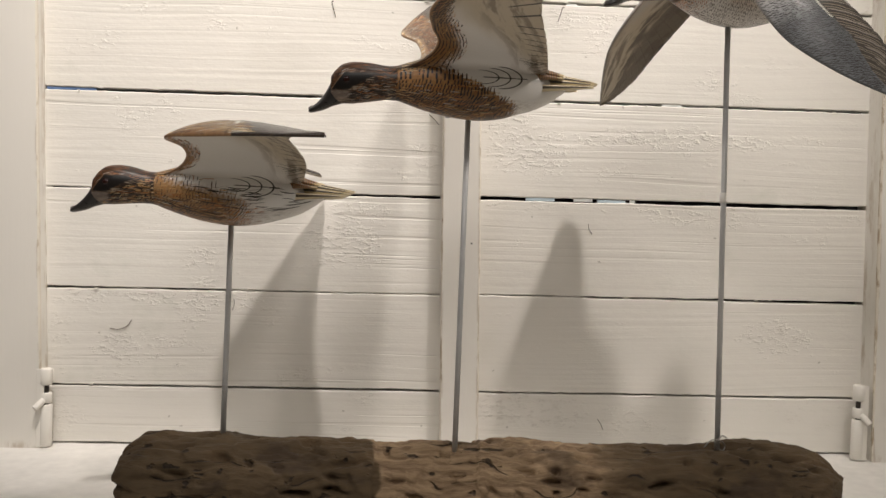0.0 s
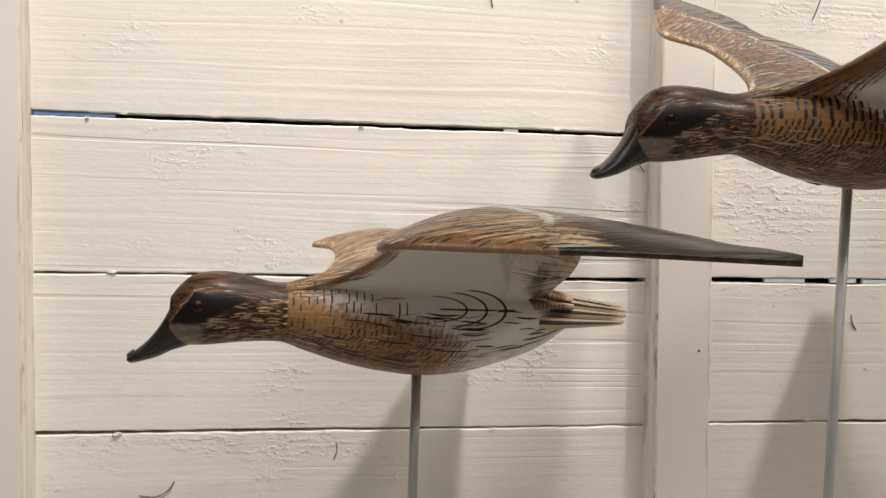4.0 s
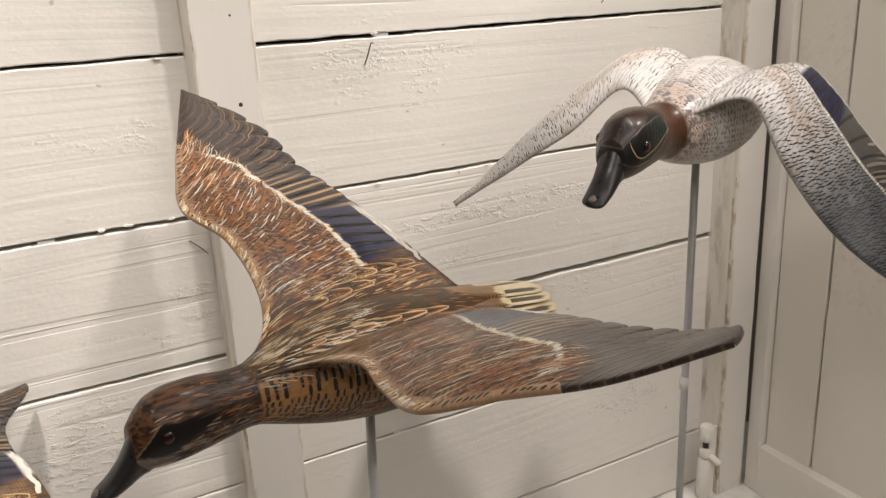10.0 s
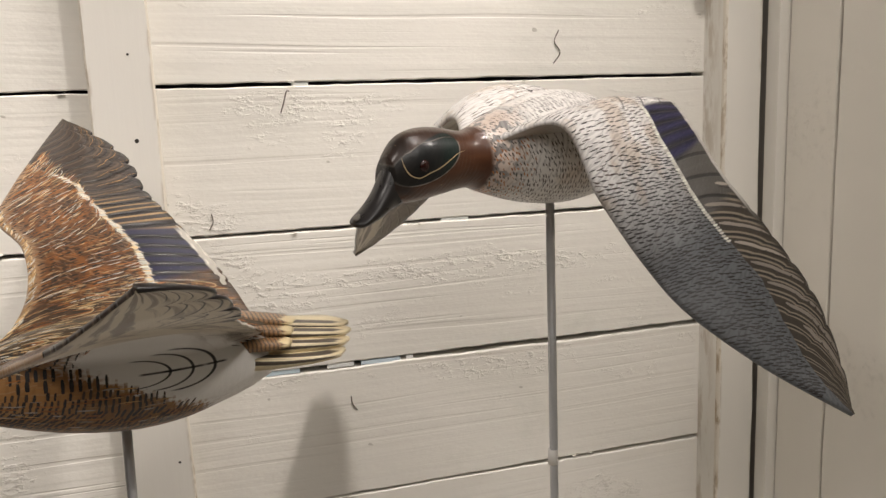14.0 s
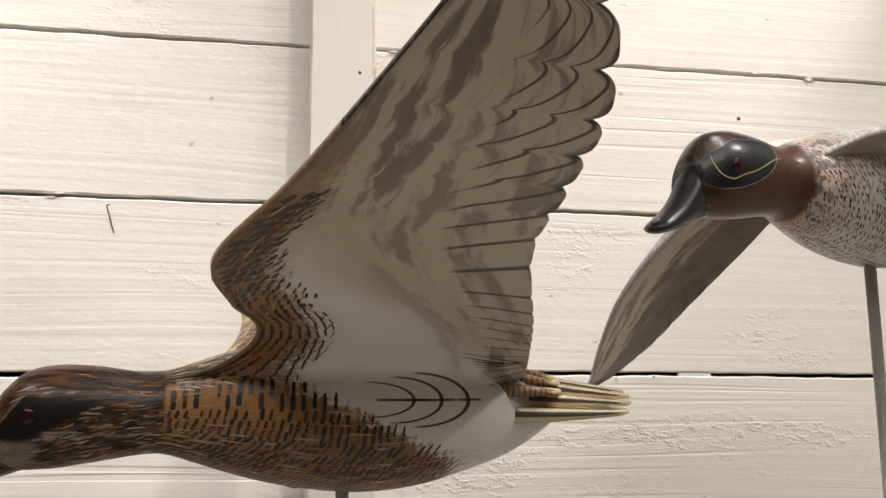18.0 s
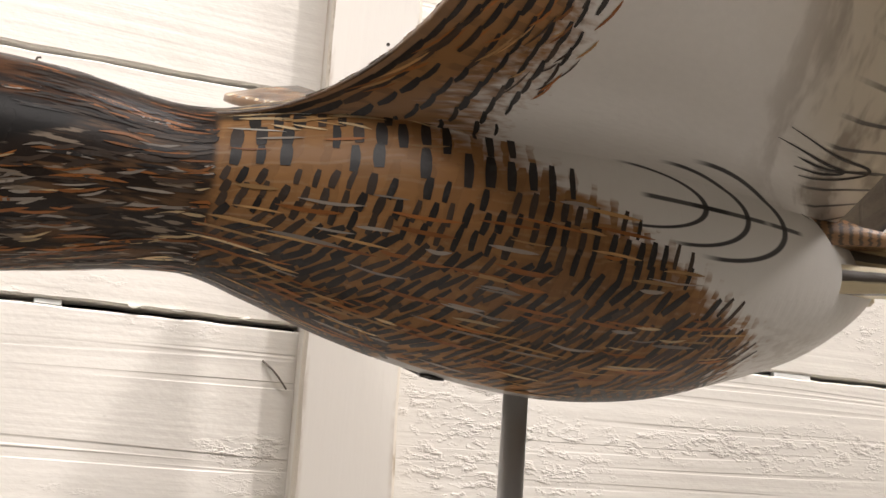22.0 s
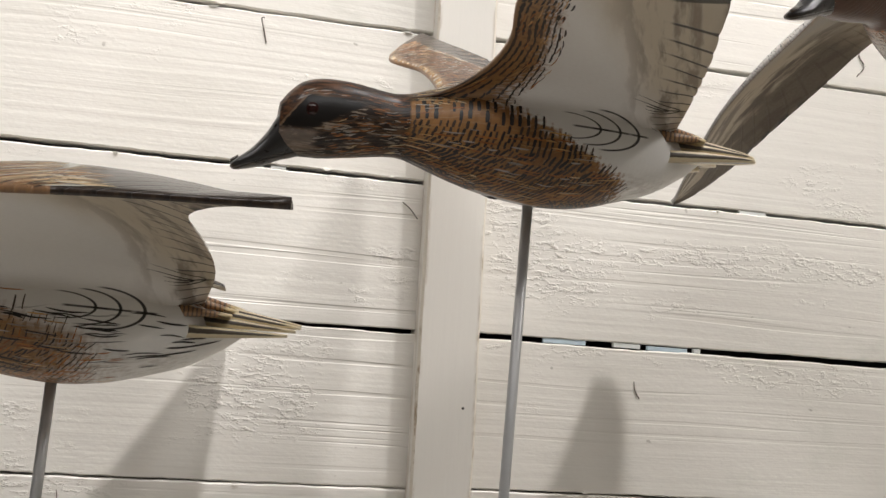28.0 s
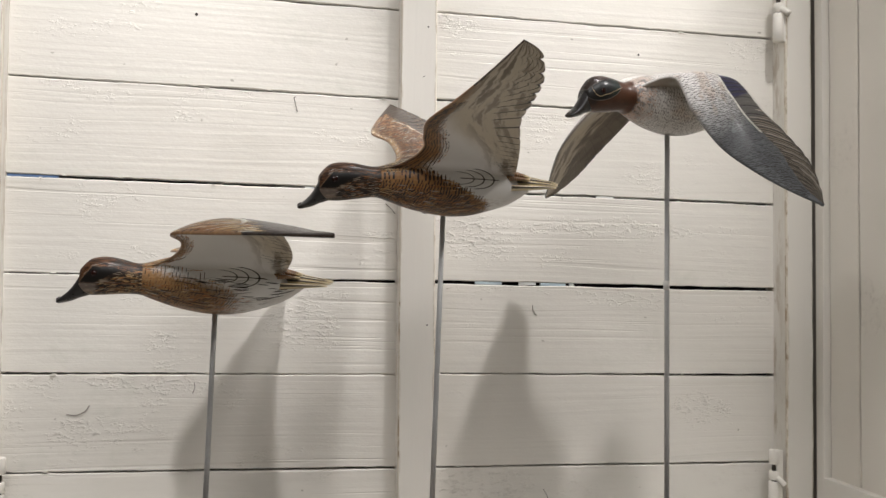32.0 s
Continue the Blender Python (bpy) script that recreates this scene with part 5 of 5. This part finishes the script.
        edge = line(u)
        v = r.uniform(0.0, edge) * 0.98
        if v < 0.02 or edge < 0.06:
            continue
        bow = 0.016 * (r.random() - 0.3)
        long = r.uniform(0.05, 0.15)
        v1 = min(edge - 0.01, v + long)
        skew = (0.03 + 0.07 * min(1.0, max(0.0, (u - 0.25) / 0.3))) * long / 0.1 * r.uniform(0.45, 0.7)
        c = r.choice((CREAM, WHITE, RUST, RUST, RUST, BLACK, SOOT)) if not gold else r.choice((TAN, CREAM, CREAM, WHITE, RUST, SOOT))
        b.stroke([(u, v), (u + skew * 0.4 + bow * 0.3, (v + v1) / 2), (u + skew * 0.9, v1)], r.uniform(0.0004, 0.0008), c, r.choice((1, 2)), (0.1, 0.1), n=6)
    rows = 12 if not gold else 9
    for j in range(rows):
        u = 0.14
        while u < 0.80:
            u += (0.0135 if not gold else 0.0150) * r.uniform(0.7, 1.3)
            edge = line(u)
            v = (j + 0.5 + r.uniform(-0.18, 0.18)) / rows * 0.60
            if v > edge - 0.02 or r.random() < 0.14:
                continue
            h = 0.60 / rows * r.uniform(0.45, 0.8)
            b.stroke([(u, v - h / 2), (u + 0.002 + 0.004 * r.random(), v), (u + 0.007, v + h / 2)], r.uniform(0.0010, 0.0017), SOOT if gold and r.random() < 0.7 else BLACK, 0, (0.4, 0.3), n=4)
    # pale leading edge
    for _ in range(110):
        u = r.uniform(0.06, 0.52)
        b.stroke([(u, 0.0), (u + 0.010, 0.012 + 0.02 * r.random()), (u + 0.022, 0.02 + 0.03 * r.random())], r.uniform(0.0006, 0.0013), r.choice((CREAM, TAN, WHITE) if not gold else (SOOT, TAN, CREAM)), 3, (0.2, 0.1), n=5)
    # toothed white line at the end of the coverts
    u = 0.185
    while u < 0.70:
        e = line(u)
        du = 0.0085
        if e > 0.08 and r.random() > 0.12:
            for k in range(2 if r.random() < 0.7 else 1):
                b.stroke([(u + k * du / 2 - 0.003, e - (0.034 if gold else 0.018) - 0.02 * r.random()), (u + k * du / 2, e + 0.002), (u + k * du / 2 + 0.002, e + 0.014)], r.uniform(0.0010, 0.0022) * (1.0 if gold else 0.8), WHITE if gold or r.random() < 0.75 else CREAM, 4, (0.25, 0.7), n=5)
        u += du * r.uniform(0.85, 1.15)
    # white hem of the mirror, pale shafts and edges of the flight feathers
    b.stroke([(u, 0.968 + 0.008 * math.sin(u * 90)) for u in np.linspace(0.185, 0.45, 40)], 0.0040, WHITE, 3, (0.8, 0.2))
    for k in range(-1, 13):
        for colour, off, wide in ((TAN, 0.33, 0.0004), (BLACK, 0.0, 0.0006)):
            pts = []
            for v in np.linspace(0.62, 0.985, 9):
                # along one flight feather of the outer wing
                lo, hi = 0.40, 1.0
                want = k + off + 4.0
                for _ in range(24):
                    mid = (lo + hi) / 2
                    if mid * 26.0 - v * (1.4 + (mid - 0.4) * 11.0) < want + 4:
                        lo = mid
                    else:
                        hi = mid
                if 0.46 < lo < 0.985 and v > line(lo) + 0.03:
                    pts.append((lo, v))
            if len(pts) > 3 and not (near and gold and colour != BLACK):
                b.stroke(pts, wide * (1.0 if colour == BLACK or not near else 0.6), colour, 2, (0.3, 0.2))
    # hair lines and a chain of scalloped feathers next to the back
    for _ in range(420):
        u, v = r.uniform(0.04, 0.19), r.uniform(0.02, 0.90)
        long = r.uniform(0.04, 0.10)
        b.stroke([(u, v), (u + 0.003, v + long / 2), (u + 0.004 + 0.004 * r.random(), v + long)], r.uniform(0.0004, 0.0008), r.choice((CREAM, TAN, TAN, SOOT, RUST) if gold else (TAN, RUST, SOOT, SOOT, CREAM)), r.choice((1, 2)), (0.1, 0.1), n=5)
    for j in range(2):
        for k in range(5):
            v, u = 0.34 + 0.13 * k + 0.05 * (j % 2), 0.095 + 0.045 * j + 0.010 * k
            pts = []
            for t in np.linspace(-1, 1, 13):
                pts.append((u + 0.017 * math.copysign(abs(t) ** 0.8, t), v - 0.12 * abs(t) ** 2.6))
            if v < 0.99:
                b.stroke(pts, 0.0010, CREAM, 4, (0.4, 0.4))
                b.stroke([(p * 0.5 + u * 0.5, q * 0.7 + (v - 0.02) * 0.3) for p, q in pts], 0.0007, RUST if not gold else BLACK, 3, (0.4, 0.4))
                for e in range(5):
                    vv = v - 0.03 - 0.024 * e
                    b.stroke([(u - 0.008, vv), (u, vv - 0.006), (u + 0.008, vv)], 0.0009, BLACK if gold else SOOT, 2, n=3)
    b.done("brushwork", wing, "fine painted covert strokes")

    # the pale underside: dashes along the leading edge, thin dark feather lines
    b = Brush(under, STROKES)
    u = 0.015
    while u < 0.66:
        # bars across the root turn into slanted dashes further out
        turn = min(1.0, max(0.0, (u - 0.26) / 0.20))
        zone = 0.255 - 0.22 * max(0.0, u - 0.26) - 0.22 * max(0.0, 0.26 - u) - 0.14 * gold
        v = 0.02 + 0.02 * turn * r.random()
        while v < zone * r.uniform(0.85, 1.1):
            if r.random() > 0.06 + 0.25 * turn * (v > 0.2) + 0.40 * gold:
                hu, hv = 0.023 - 0.007 * turn, -0.004 + 0.034 * turn
                k, jog = r.uniform(0.75, 1.15), r.uniform(-0.003, 0.003)
                b.stroke([(u + jog - hu * k / 2, v - hv * k / 2), (u + jog, v + 0.003), (u + jog + hu * k / 2, v + hv * k / 2)], r.uniform(0.0014, 0.0024) * (0.6 if gold else 1.0 + 0.35 * turn) * (1.0 - 0.45 * v / max(zone, 0.05)), BLACK if r.random() < 0.8 else SOOT, 1, (0.6, 0.6), n=4)
            v += 0.029 + r.uniform(-0.002, 0.002) + 0.007 * turn * r.uniform(-1, 1)
        u += 0.019
    for _ in range(170):
        u = r.uniform(0.08, 0.62)
        v = r.uniform(0.01, 0.24 - 0.14 * gold - 0.1 * max(0.0, u - 0.3) / 0.36)
        long = r.uniform(0.012, 0.04)
        b.stroke([(u, v), (u + long * 0.5, v + 0.012), (u + long, v + 0.016)], r.uniform(0.0004, 0.0009), r.choice((RUST, TAN, RUST, SOOT)), r.choice((0, 2)), (0.1, 0.1), n=5)
    for u, v, wu, wv in ((0.130, 0.965, 0.030, 0.24), (0.126, 0.915, 0.015, 0.20)):
        pts = [(u + wu * t, v - wv * abs(t) ** 2.2 * (1 if t > 0 else 0.6)) for t in np.linspace(-1, 1, 17)]
        b.stroke(pts, 0.0009, BLACK, 2, (0.2, 0.2))
    b.stroke([(0.127, 0.79), (0.126, 0.86), (0.128, 0.99)], 0.0007, BLACK, 2, (0.2, 0.2), n=6)
    b.done("brushwork", wing, "dark painted dashes under the wing")


def paint_male(body, parent, seed):
    r = random.Random(seed)
    b = Brush(body, STROKES)
    for side in (1, -1):
        a = 86.0
        while a > -95:
            a -= 7.5
            x = 0.088
            while x > -0.075:
                x -= r.uniform(0.0020, 0.0036)
                if r.random() < 0.12:
                    continue
                h, w = r.uniform(3.5, 7.5), r.uniform(-1.5, 1.5)
                rusty = x > 0.055 and a < 40 and r.random() < 0.55
                q = [(x - 0.0009, a + w - h / 2), (x + r.uniform(-0.0006, 0.0006), a + w), (x + 0.0006, a + w + h / 2)]
                q = [(i, j if side > 0 else (180 - j + 180) % 360 - 180) for i, j in q]
                if max(j for _, j in q) - min(j for _, j in q) < 60:
                    b.stroke(q, r.uniform(0.0005, 0.0011) * (0.75 if a > 50 else 1.0), RUST if rusty else SOOT if r.random() < 0.6 else BLACK, 0, (0.2, 0.2), n=4)
        # fine pale line round the dark patch of the head
        pts = [(0.1635, 0.044), (0.163, 0.038), (0.160, 0.0335), (0.154, 0.0318), (0.147, 0.0332), (0.139, 0.0372), (0.130, 0.0415), (0.121, 0.0452), (0.113, 0.0475)]
        over = [(0.1615, 0.0455), (0.158, 0.0485), (0.151, 0.0520), (0.142, 0.0548), (0.131, 0.0560), (0.121, 0.0550)]
        for some in (pts, over):
            q = []
            for x, z in some:
                a = -60
                while a < 84 and body.flat(x, a) < z:
                    a += 1
                q.append((x, a if side > 0 else 180 - a))
            q = [(i, (j + 180) % 360 - 180) for i, j in q]
            b.stroke(q, 0.0006 if some is pts else 0.0004, GREY if some is over else CREAM, 2, (0.3, 0.2), n=26)
    return b.done("brushwork", parent, "fine dark vermiculation strokes")


def paint_male_wing(top, wing, seed, near):
    r = random.Random(seed)
    b = Brush(top, STROKES)
    for j in range(15):
        u = 0.04
        while u < 0.93:
            u += (0.0095 if u > 0.3 else 0.012) * r.uniform(0.75, 1.25)
            edge = 0.60 - max(0.0, u - 0.72) * 1.5 if u > 0.20 else 0.98
            v = (j + 0.5 + r.uniform(-0.22, 0.22)) * 0.042 if u > 0.20 else (j + 0.5 + r.uniform(-0.2, 0.2)) * 0.066
            if v > edge - 0.02 or r.random() < (0.10 if near else 0.45):
                continue
            h = (0.058 if u > 0.20 else 0.075) * r.uniform(0.6, 1.1)
            lean = 0.006 if u > 0.3 else 0.002
            b.stroke([(u - lean, v - h / 2), (u + r.uniform(-0.002, 0.002), v), (u + lean * 0.6, v + h / 2)], r.uniform(0.0007, 0.0013) * (0.8 if u < 0.3 else 1.0), GREY if not near and r.random() < 0.6 else SOOT if u < 0.35 and r.random() < 0.6 else BLACK, 0, (0.2, 0.25), n=4)
    # white line over the mirror, pale bands on the flight feathers, outlined feathers at the back
    u = 0.21
    while u < 0.62:
        b.stroke([(u - 0.003, 0.57), (u, 0.592), (u + 0.001, 0.612)], 0.0017, WHITE, 3, (0.3, 0.6), n=4)
        u += 0.0075
    for k in range(4, 18):
        pts = []
        for v in np.linspace(0.63, 0.975, 9):
            lo, hi = 0.30, 1.0
            for _ in range(24):
                mid = (lo + hi) / 2
                if mid * 26.0 - v * (2.0 + max(0.0, mid - 0.4) * 11.0) < k + 0.42:
                    lo = mid
                else:
                    hi = mid
            if 0.50 < lo < 0.98 and v > 0.62 - max(0.0, lo - 0.72) * 1.5:
                pts.append((lo, v))
        if len(pts) > 3:
            b.stroke(pts, 0.0028, GREY, 1, (0.4, 0.15))
            b.stroke([(p + 0.010, q) for p, q in pts], 0.0007, BLACK, 2, (0.4, 0.2))
    for j in range(3):
        for k in range(3):
            v, u = 0.62 + 0.17 * k, 0.06 + 0.045 * j + 0.01 * k
            pts = [(u + 0.020 * math.copysign(abs(t) ** 0.8, t), v - 0.20 * abs(t) ** 2.4) for t in np.linspace(-1, 1, 13)]
            if v < 0.98:
                b.stroke(pts, 0.0007, SOOT, 2, (0.3, 0.3))
                b.stroke([(u, v - 0.16), (u, v - 0.01)], 0.0005, SOOT, 2, n=4)
    b.done("brushwork", wing, "fine dark painted wavy strokes")


def eye_bm(y, r, out, bend):
    bm = bmesh.new()
    bmesh.ops.create_uvsphere(bm, u_segments=18, v_segments=12, radius=r)
    c = Vector(bend((0.1505, y, 0.0398)))
    for v in bm.verts:
        v.co = c + Vector((v.co.x, math.copysign(out, y) + v.co.y * 0.45, v.co.z))
    return bm


def duck(label, place, mats, edges, camber=0.006, far_camber=0.004, tips=1.0, head=(0, 0, 0), hump=0.0, male=False, gold=0, seed=1):
    """edges: leading and trailing edge of the left and of the right wing. head: shift of the head, fitted to the
    camera's view.
    """
    def bend(p):
        k = min(1.0, max(0.0, (p[0] - 0.075) / 0.065))
        k = k * k * (3 - 2 * k)
        rise = hump * min(1.0, max(0.0, (p[2] - 0.045) / 0.03)) * math.exp(-((p[0] + 0.005) / 0.055) ** 2)
        return (p[0] + head[0] * k, p[1] + head[1] * k, p[2] + head[2] * k + rise)

    top = tagged(new("duck_decoy"), label, "decoy", "carved flying duck decoys")
    top.matrix_world = place
    sheet = BodySheet(bend)
    body = part("body", mesh_from([(g[:-1], q[:-1]) for g, q in zip(sheet.g.tolist(), sheet.rest)]), mats["body"], top, smooth=True)
    if male:
        paint_male(sheet, body, seed)
    else:
        paint_female_body(sheet, body, seed, gold)
    bill = part("bill", mesh_from(bill_rows(bend)), bill_gape, top, "black painted bill", smooth=True)
    part("nail", nail_bm(bend), bill_nail, bill, "worn pale grey tip of the bill", smooth=True)
    tail = part("tail", tail_root_bm(), mats["rump"], top, smooth=True)
    for k in (-1.0, 1.0, -0.68, 0.68, -0.35, 0.35, 0.0):
        part("tail_feather", tail_feather_bm(k, -0.070, 0.0805 - 0.013 * abs(k) ** 1.8, 0.0628 + 0.0012 * (1 - abs(k)), 0.0098), mats["tail"], tail)
    for k in (-0.8, 0.8, -0.4, 0.4, 0.0):
        part("tail_covert", tail_feather_bm(k, -0.060, 0.052 - 0.012 * abs(k), 0.0705 - 0.0005 * abs(k), 0.0090), mats["covert"], tail)
    for side, (le, te) in zip((1, -1), edges):
        bm, up, down = wing_bm(le, te, side, camber=camber if side > 0 else far_camber, tips=tips, shoulder=not male)
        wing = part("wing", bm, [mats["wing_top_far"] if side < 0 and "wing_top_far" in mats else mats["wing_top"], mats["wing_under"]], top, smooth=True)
        if male:
            paint_male_wing(up, wing, seed + 5 + side, side > 0)
        else:
            paint_female_wing(up, down, wing, seed + 5 + side, gold, side > 0)
        ring = part("eye", eye_bm(0.0180 * side, 0.0041, 0.0, bend), eye_ring, top, "dark red glass eye", smooth=True)
        part("pupil", eye_bm(0.0180 * side, 0.0037, 0.0005, bend), glass_eye, ring, smooth=True)
    return top


def nail_bm(bend):
    rings = []
    for u in np.linspace(0, 1, 8):
        s = 0.0028 + 0.0042 * u
        w = 0.0030 * math.sin(math.pi * (0.12 + 0.8 * u))
        z = 0.0062 + 0.0030 * u
        rings.append([bend((0.196 - s, w * math.cos(a), z + 0.0012 * math.sin(a))) for a in np.linspace(0, 2 * math.pi, 12, endpoint=False)])
    return rings_bm(rings)


tail_cream = tail_paint("cream_streaked_tail_paint")
covert_cream = tail_paint("cream_tail_covert_paint", (0.80, 0.68, 0.42), 1.0)
rump_brown = plain("brown_rump_paint", (0.12, 0.062, 0.028), 0.35)
rump_grey = plain("grey_rump_paint", (0.42, 0.38, 0.33), 0.4)
bill_nail = plain("worn_bill_tip_paint", (0.13, 0.115, 0.10), 0.4)
FEMALE_GOLD = dict(body=female_body("golden_brown_feather_paint", 0.35), tail=tail_cream, covert=covert_cream, rump=rump_brown, wing_top=female_wing_top("golden_wing_paint", 0.8), wing_under=wing_under("pale_underwing_paint", (0.78, 0.75, 0.70), narrow=0.13))
FEMALE = dict(body=female_body("brown_feather_paint", 0.0, 1.0), tail=tail_cream, covert=covert_cream, rump=rump_brown, wing_top=female_wing_top("brown_wing_paint", 0.1), wing_under=wing_under("pale_brown_underwing_paint", (0.80, 0.77, 0.73)))
grey_tail = tail_paint("grey_tail_paint", (0.5, 0.45, 0.4))
# The far wing takes a paler copy of the near wing's material.
MALE = dict(body=male_body("grey_vermiculated_paint"), tail=grey_tail, covert=grey_tail, rump=rump_grey, wing_top=male_wing_top("grey_near_wing_paint"), wing_top_far=male_wing_top("paler_far_wing_paint", 0.35), wing_under=wing_under("grey_underwing_paint", (0.46, 0.43, 0.385), 0.3))


def at(x, y, z, yaw, pitch, roll):
    return pose(x, y, z, 0, 0, 180 + yaw) @ pose(0, 0, 0, roll, pitch, 0)


LEVEL_NEAR = (
    [(0.085, 0.01, 0.05), (0.0531, 0.0546, 0.0738), (0.0494, 0.1064, 0.0848), (0.0601, 0.1667, 0.0893), (0.0168, 0.2013, 0.0905), (-0.0374, 0.2321, 0.0918), (-0.1019, 0.2672, 0.0918)],
    [(-0.085, 0.02, 0.06), (-0.0872, 0.0558, 0.077), (-0.0774, 0.0938, 0.0906), (-0.0666, 0.1277, 0.0997), (-0.075, 0.1693, 0.101), (-0.0919, 0.2104, 0.0989), (-0.1093, 0.2605, 0.0931)],
)
LEVEL_FAR = (
    [(0.085, 0.01, 0.05), (0.0542, 0.058, 0.0725), (0.0495, 0.1033, 0.0814), (0.059, 0.1478, 0.0833), (0.0132, 0.1768, 0.0912), (-0.0473, 0.2095, 0.09), (-0.1125, 0.2463, 0.0798)],
    [(-0.085, 0.02, 0.06), (-0.0856, 0.0557, 0.0725), (-0.0804, 0.0911, 0.0834), (-0.0751, 0.1215, 0.087), (-0.079, 0.162, 0.087), (-0.0959, 0.2001, 0.0842), (-0.1163, 0.2424, 0.0828)],
)
RAISED = (
    [(0.085, 0.01, 0.05), (0.0581, 0.0578, 0.0755), (0.0571, 0.107, 0.0995), (0.073, 0.1482, 0.1137), (0.0611, 0.1885, 0.1318), (0.0405, 0.2329, 0.1531), (0.0192, 0.2778, 0.1733)],
    [(-0.085, 0.02, 0.06), (-0.0811, 0.0516, 0.0689), (-0.0699, 0.0881, 0.0862), (-0.0493, 0.1342, 0.1102), (-0.0365, 0.1744, 0.1245), (-0.0276, 0.219, 0.1459), (0.0071, 0.2777, 0.1715)],
)
RAISED_NEAR = (
    [(0.085, 0.01, 0.05), (0.0532, 0.0562, 0.078), (0.0675, 0.116, 0.0905), (0.0749, 0.1597, 0.1026), (0.0548, 0.199, 0.123), (0.0365, 0.2413, 0.1449), (0.0139, 0.2828, 0.174)],
    [(-0.085, 0.02, 0.06), (-0.0762, 0.0489, 0.0708), (-0.0641, 0.086, 0.0869), (-0.0421, 0.1416, 0.1129), (-0.0355, 0.1916, 0.1294), (-0.0295, 0.2345, 0.147), (-0.0100, 0.277, 0.1738)],
)
DROOP_NEAR = ([(0.085, 0.010, 0.050), (0.055, 0.05, 0.066), (0.05, 0.082, 0.022), (0.04, 0.115, -0.018), (0.04, 0.15, -0.042), (0.02, 0.195, -0.070), (-0.005, 0.24, -0.0925)],
              [(-0.065, 0.02, 0.064), (-0.06, 0.055, 0.079), (-0.047, 0.085, 0.066), (-0.038, 0.12, 0.035), (-0.041, 0.16, -0.002), (-0.033, 0.2, -0.038), (-0.012, 0.24, -0.0905)])
DROOP_FAR = ([(0.085, 0.010, 0.050), (0.065, 0.045, 0.062), (0.076, 0.078, 0.0255), (0.076, 0.11, 0.0), (0.068, 0.1435, -0.026), (0.043, 0.185, -0.055), (0.004, 0.238, -0.092)],
             [(-0.065, 0.02, 0.064), (-0.06, 0.055, 0.076), (-0.045, 0.085, 0.055), (-0.03, 0.12, 0.015), (-0.024, 0.16, -0.022), (-0.024, 0.2, -0.055), (-0.008, 0.24, -0.091)])
decoys = [
    duck("carved golden brown female teal decoy with level swept wings", at(-0.219, 1.108, 0.323, 6.5, -1.8, 1.0), FEMALE_GOLD, (LEVEL_NEAR, LEVEL_FAR), 0.016, 0.012, 0.2, head=(-0.003, -0.003, 0.0045), gold=1, seed=3),
    duck("carved dark brown female teal decoy with raised wings", at(0.072, 1.06, 0.457, 6, 0, -4), FEMALE, (RAISED_NEAR, RAISED), 0.008, 0.004, seed=21),
    duck("carved grey male teal decoy with drooping wings, chestnut head", at(0.384, 1.078, 0.583, 24.5, 0, -4.5), MALE, (DROOP_NEAR, DROOP_FAR), 0.009, 0.018, 0.3, head=(-0.0105, -0.006, 0.001), hump=0.008, male=True, seed=41),
]


def numeral(text, size, x0, y0, parent):
    """A painted numeral that lies on the belly."""
    cu = bpy.data.curves.new("numeral", "FONT")
    cu.body, cu.size, cu.extrude, cu.resolution_u = text, size, 0.0003, 6
    tmp = new("numeral_curve", cu)
    me = bpy.data.meshes.new_from_object(tmp)
    bpy.data.objects.remove(tmp)
    rows = curve(BODY, 90)
    for v in me.vertices:
        x, y = x0 - v.co.x, y0 + v.co.y
        _, top, bot, hw = rows[int(np.argmin(np.abs(0.196 - rows[:, 0] - x)))]
        zc, hz = (top + bot) / 2, (top - bot) / 2
        v.co = (x, y, zc - hz * math.sqrt(max(0.0, 1 - (y / hw) ** 2)) - 0.0005 - v.co.z)
    me.materials.append(bill_black)
    ob = new("numeral", me)
    ob.parent = parent
    ob["label"] = "black painted numeral 2 under the belly"


numeral("2", 0.020, 0.034, -0.0125, decoys[1])
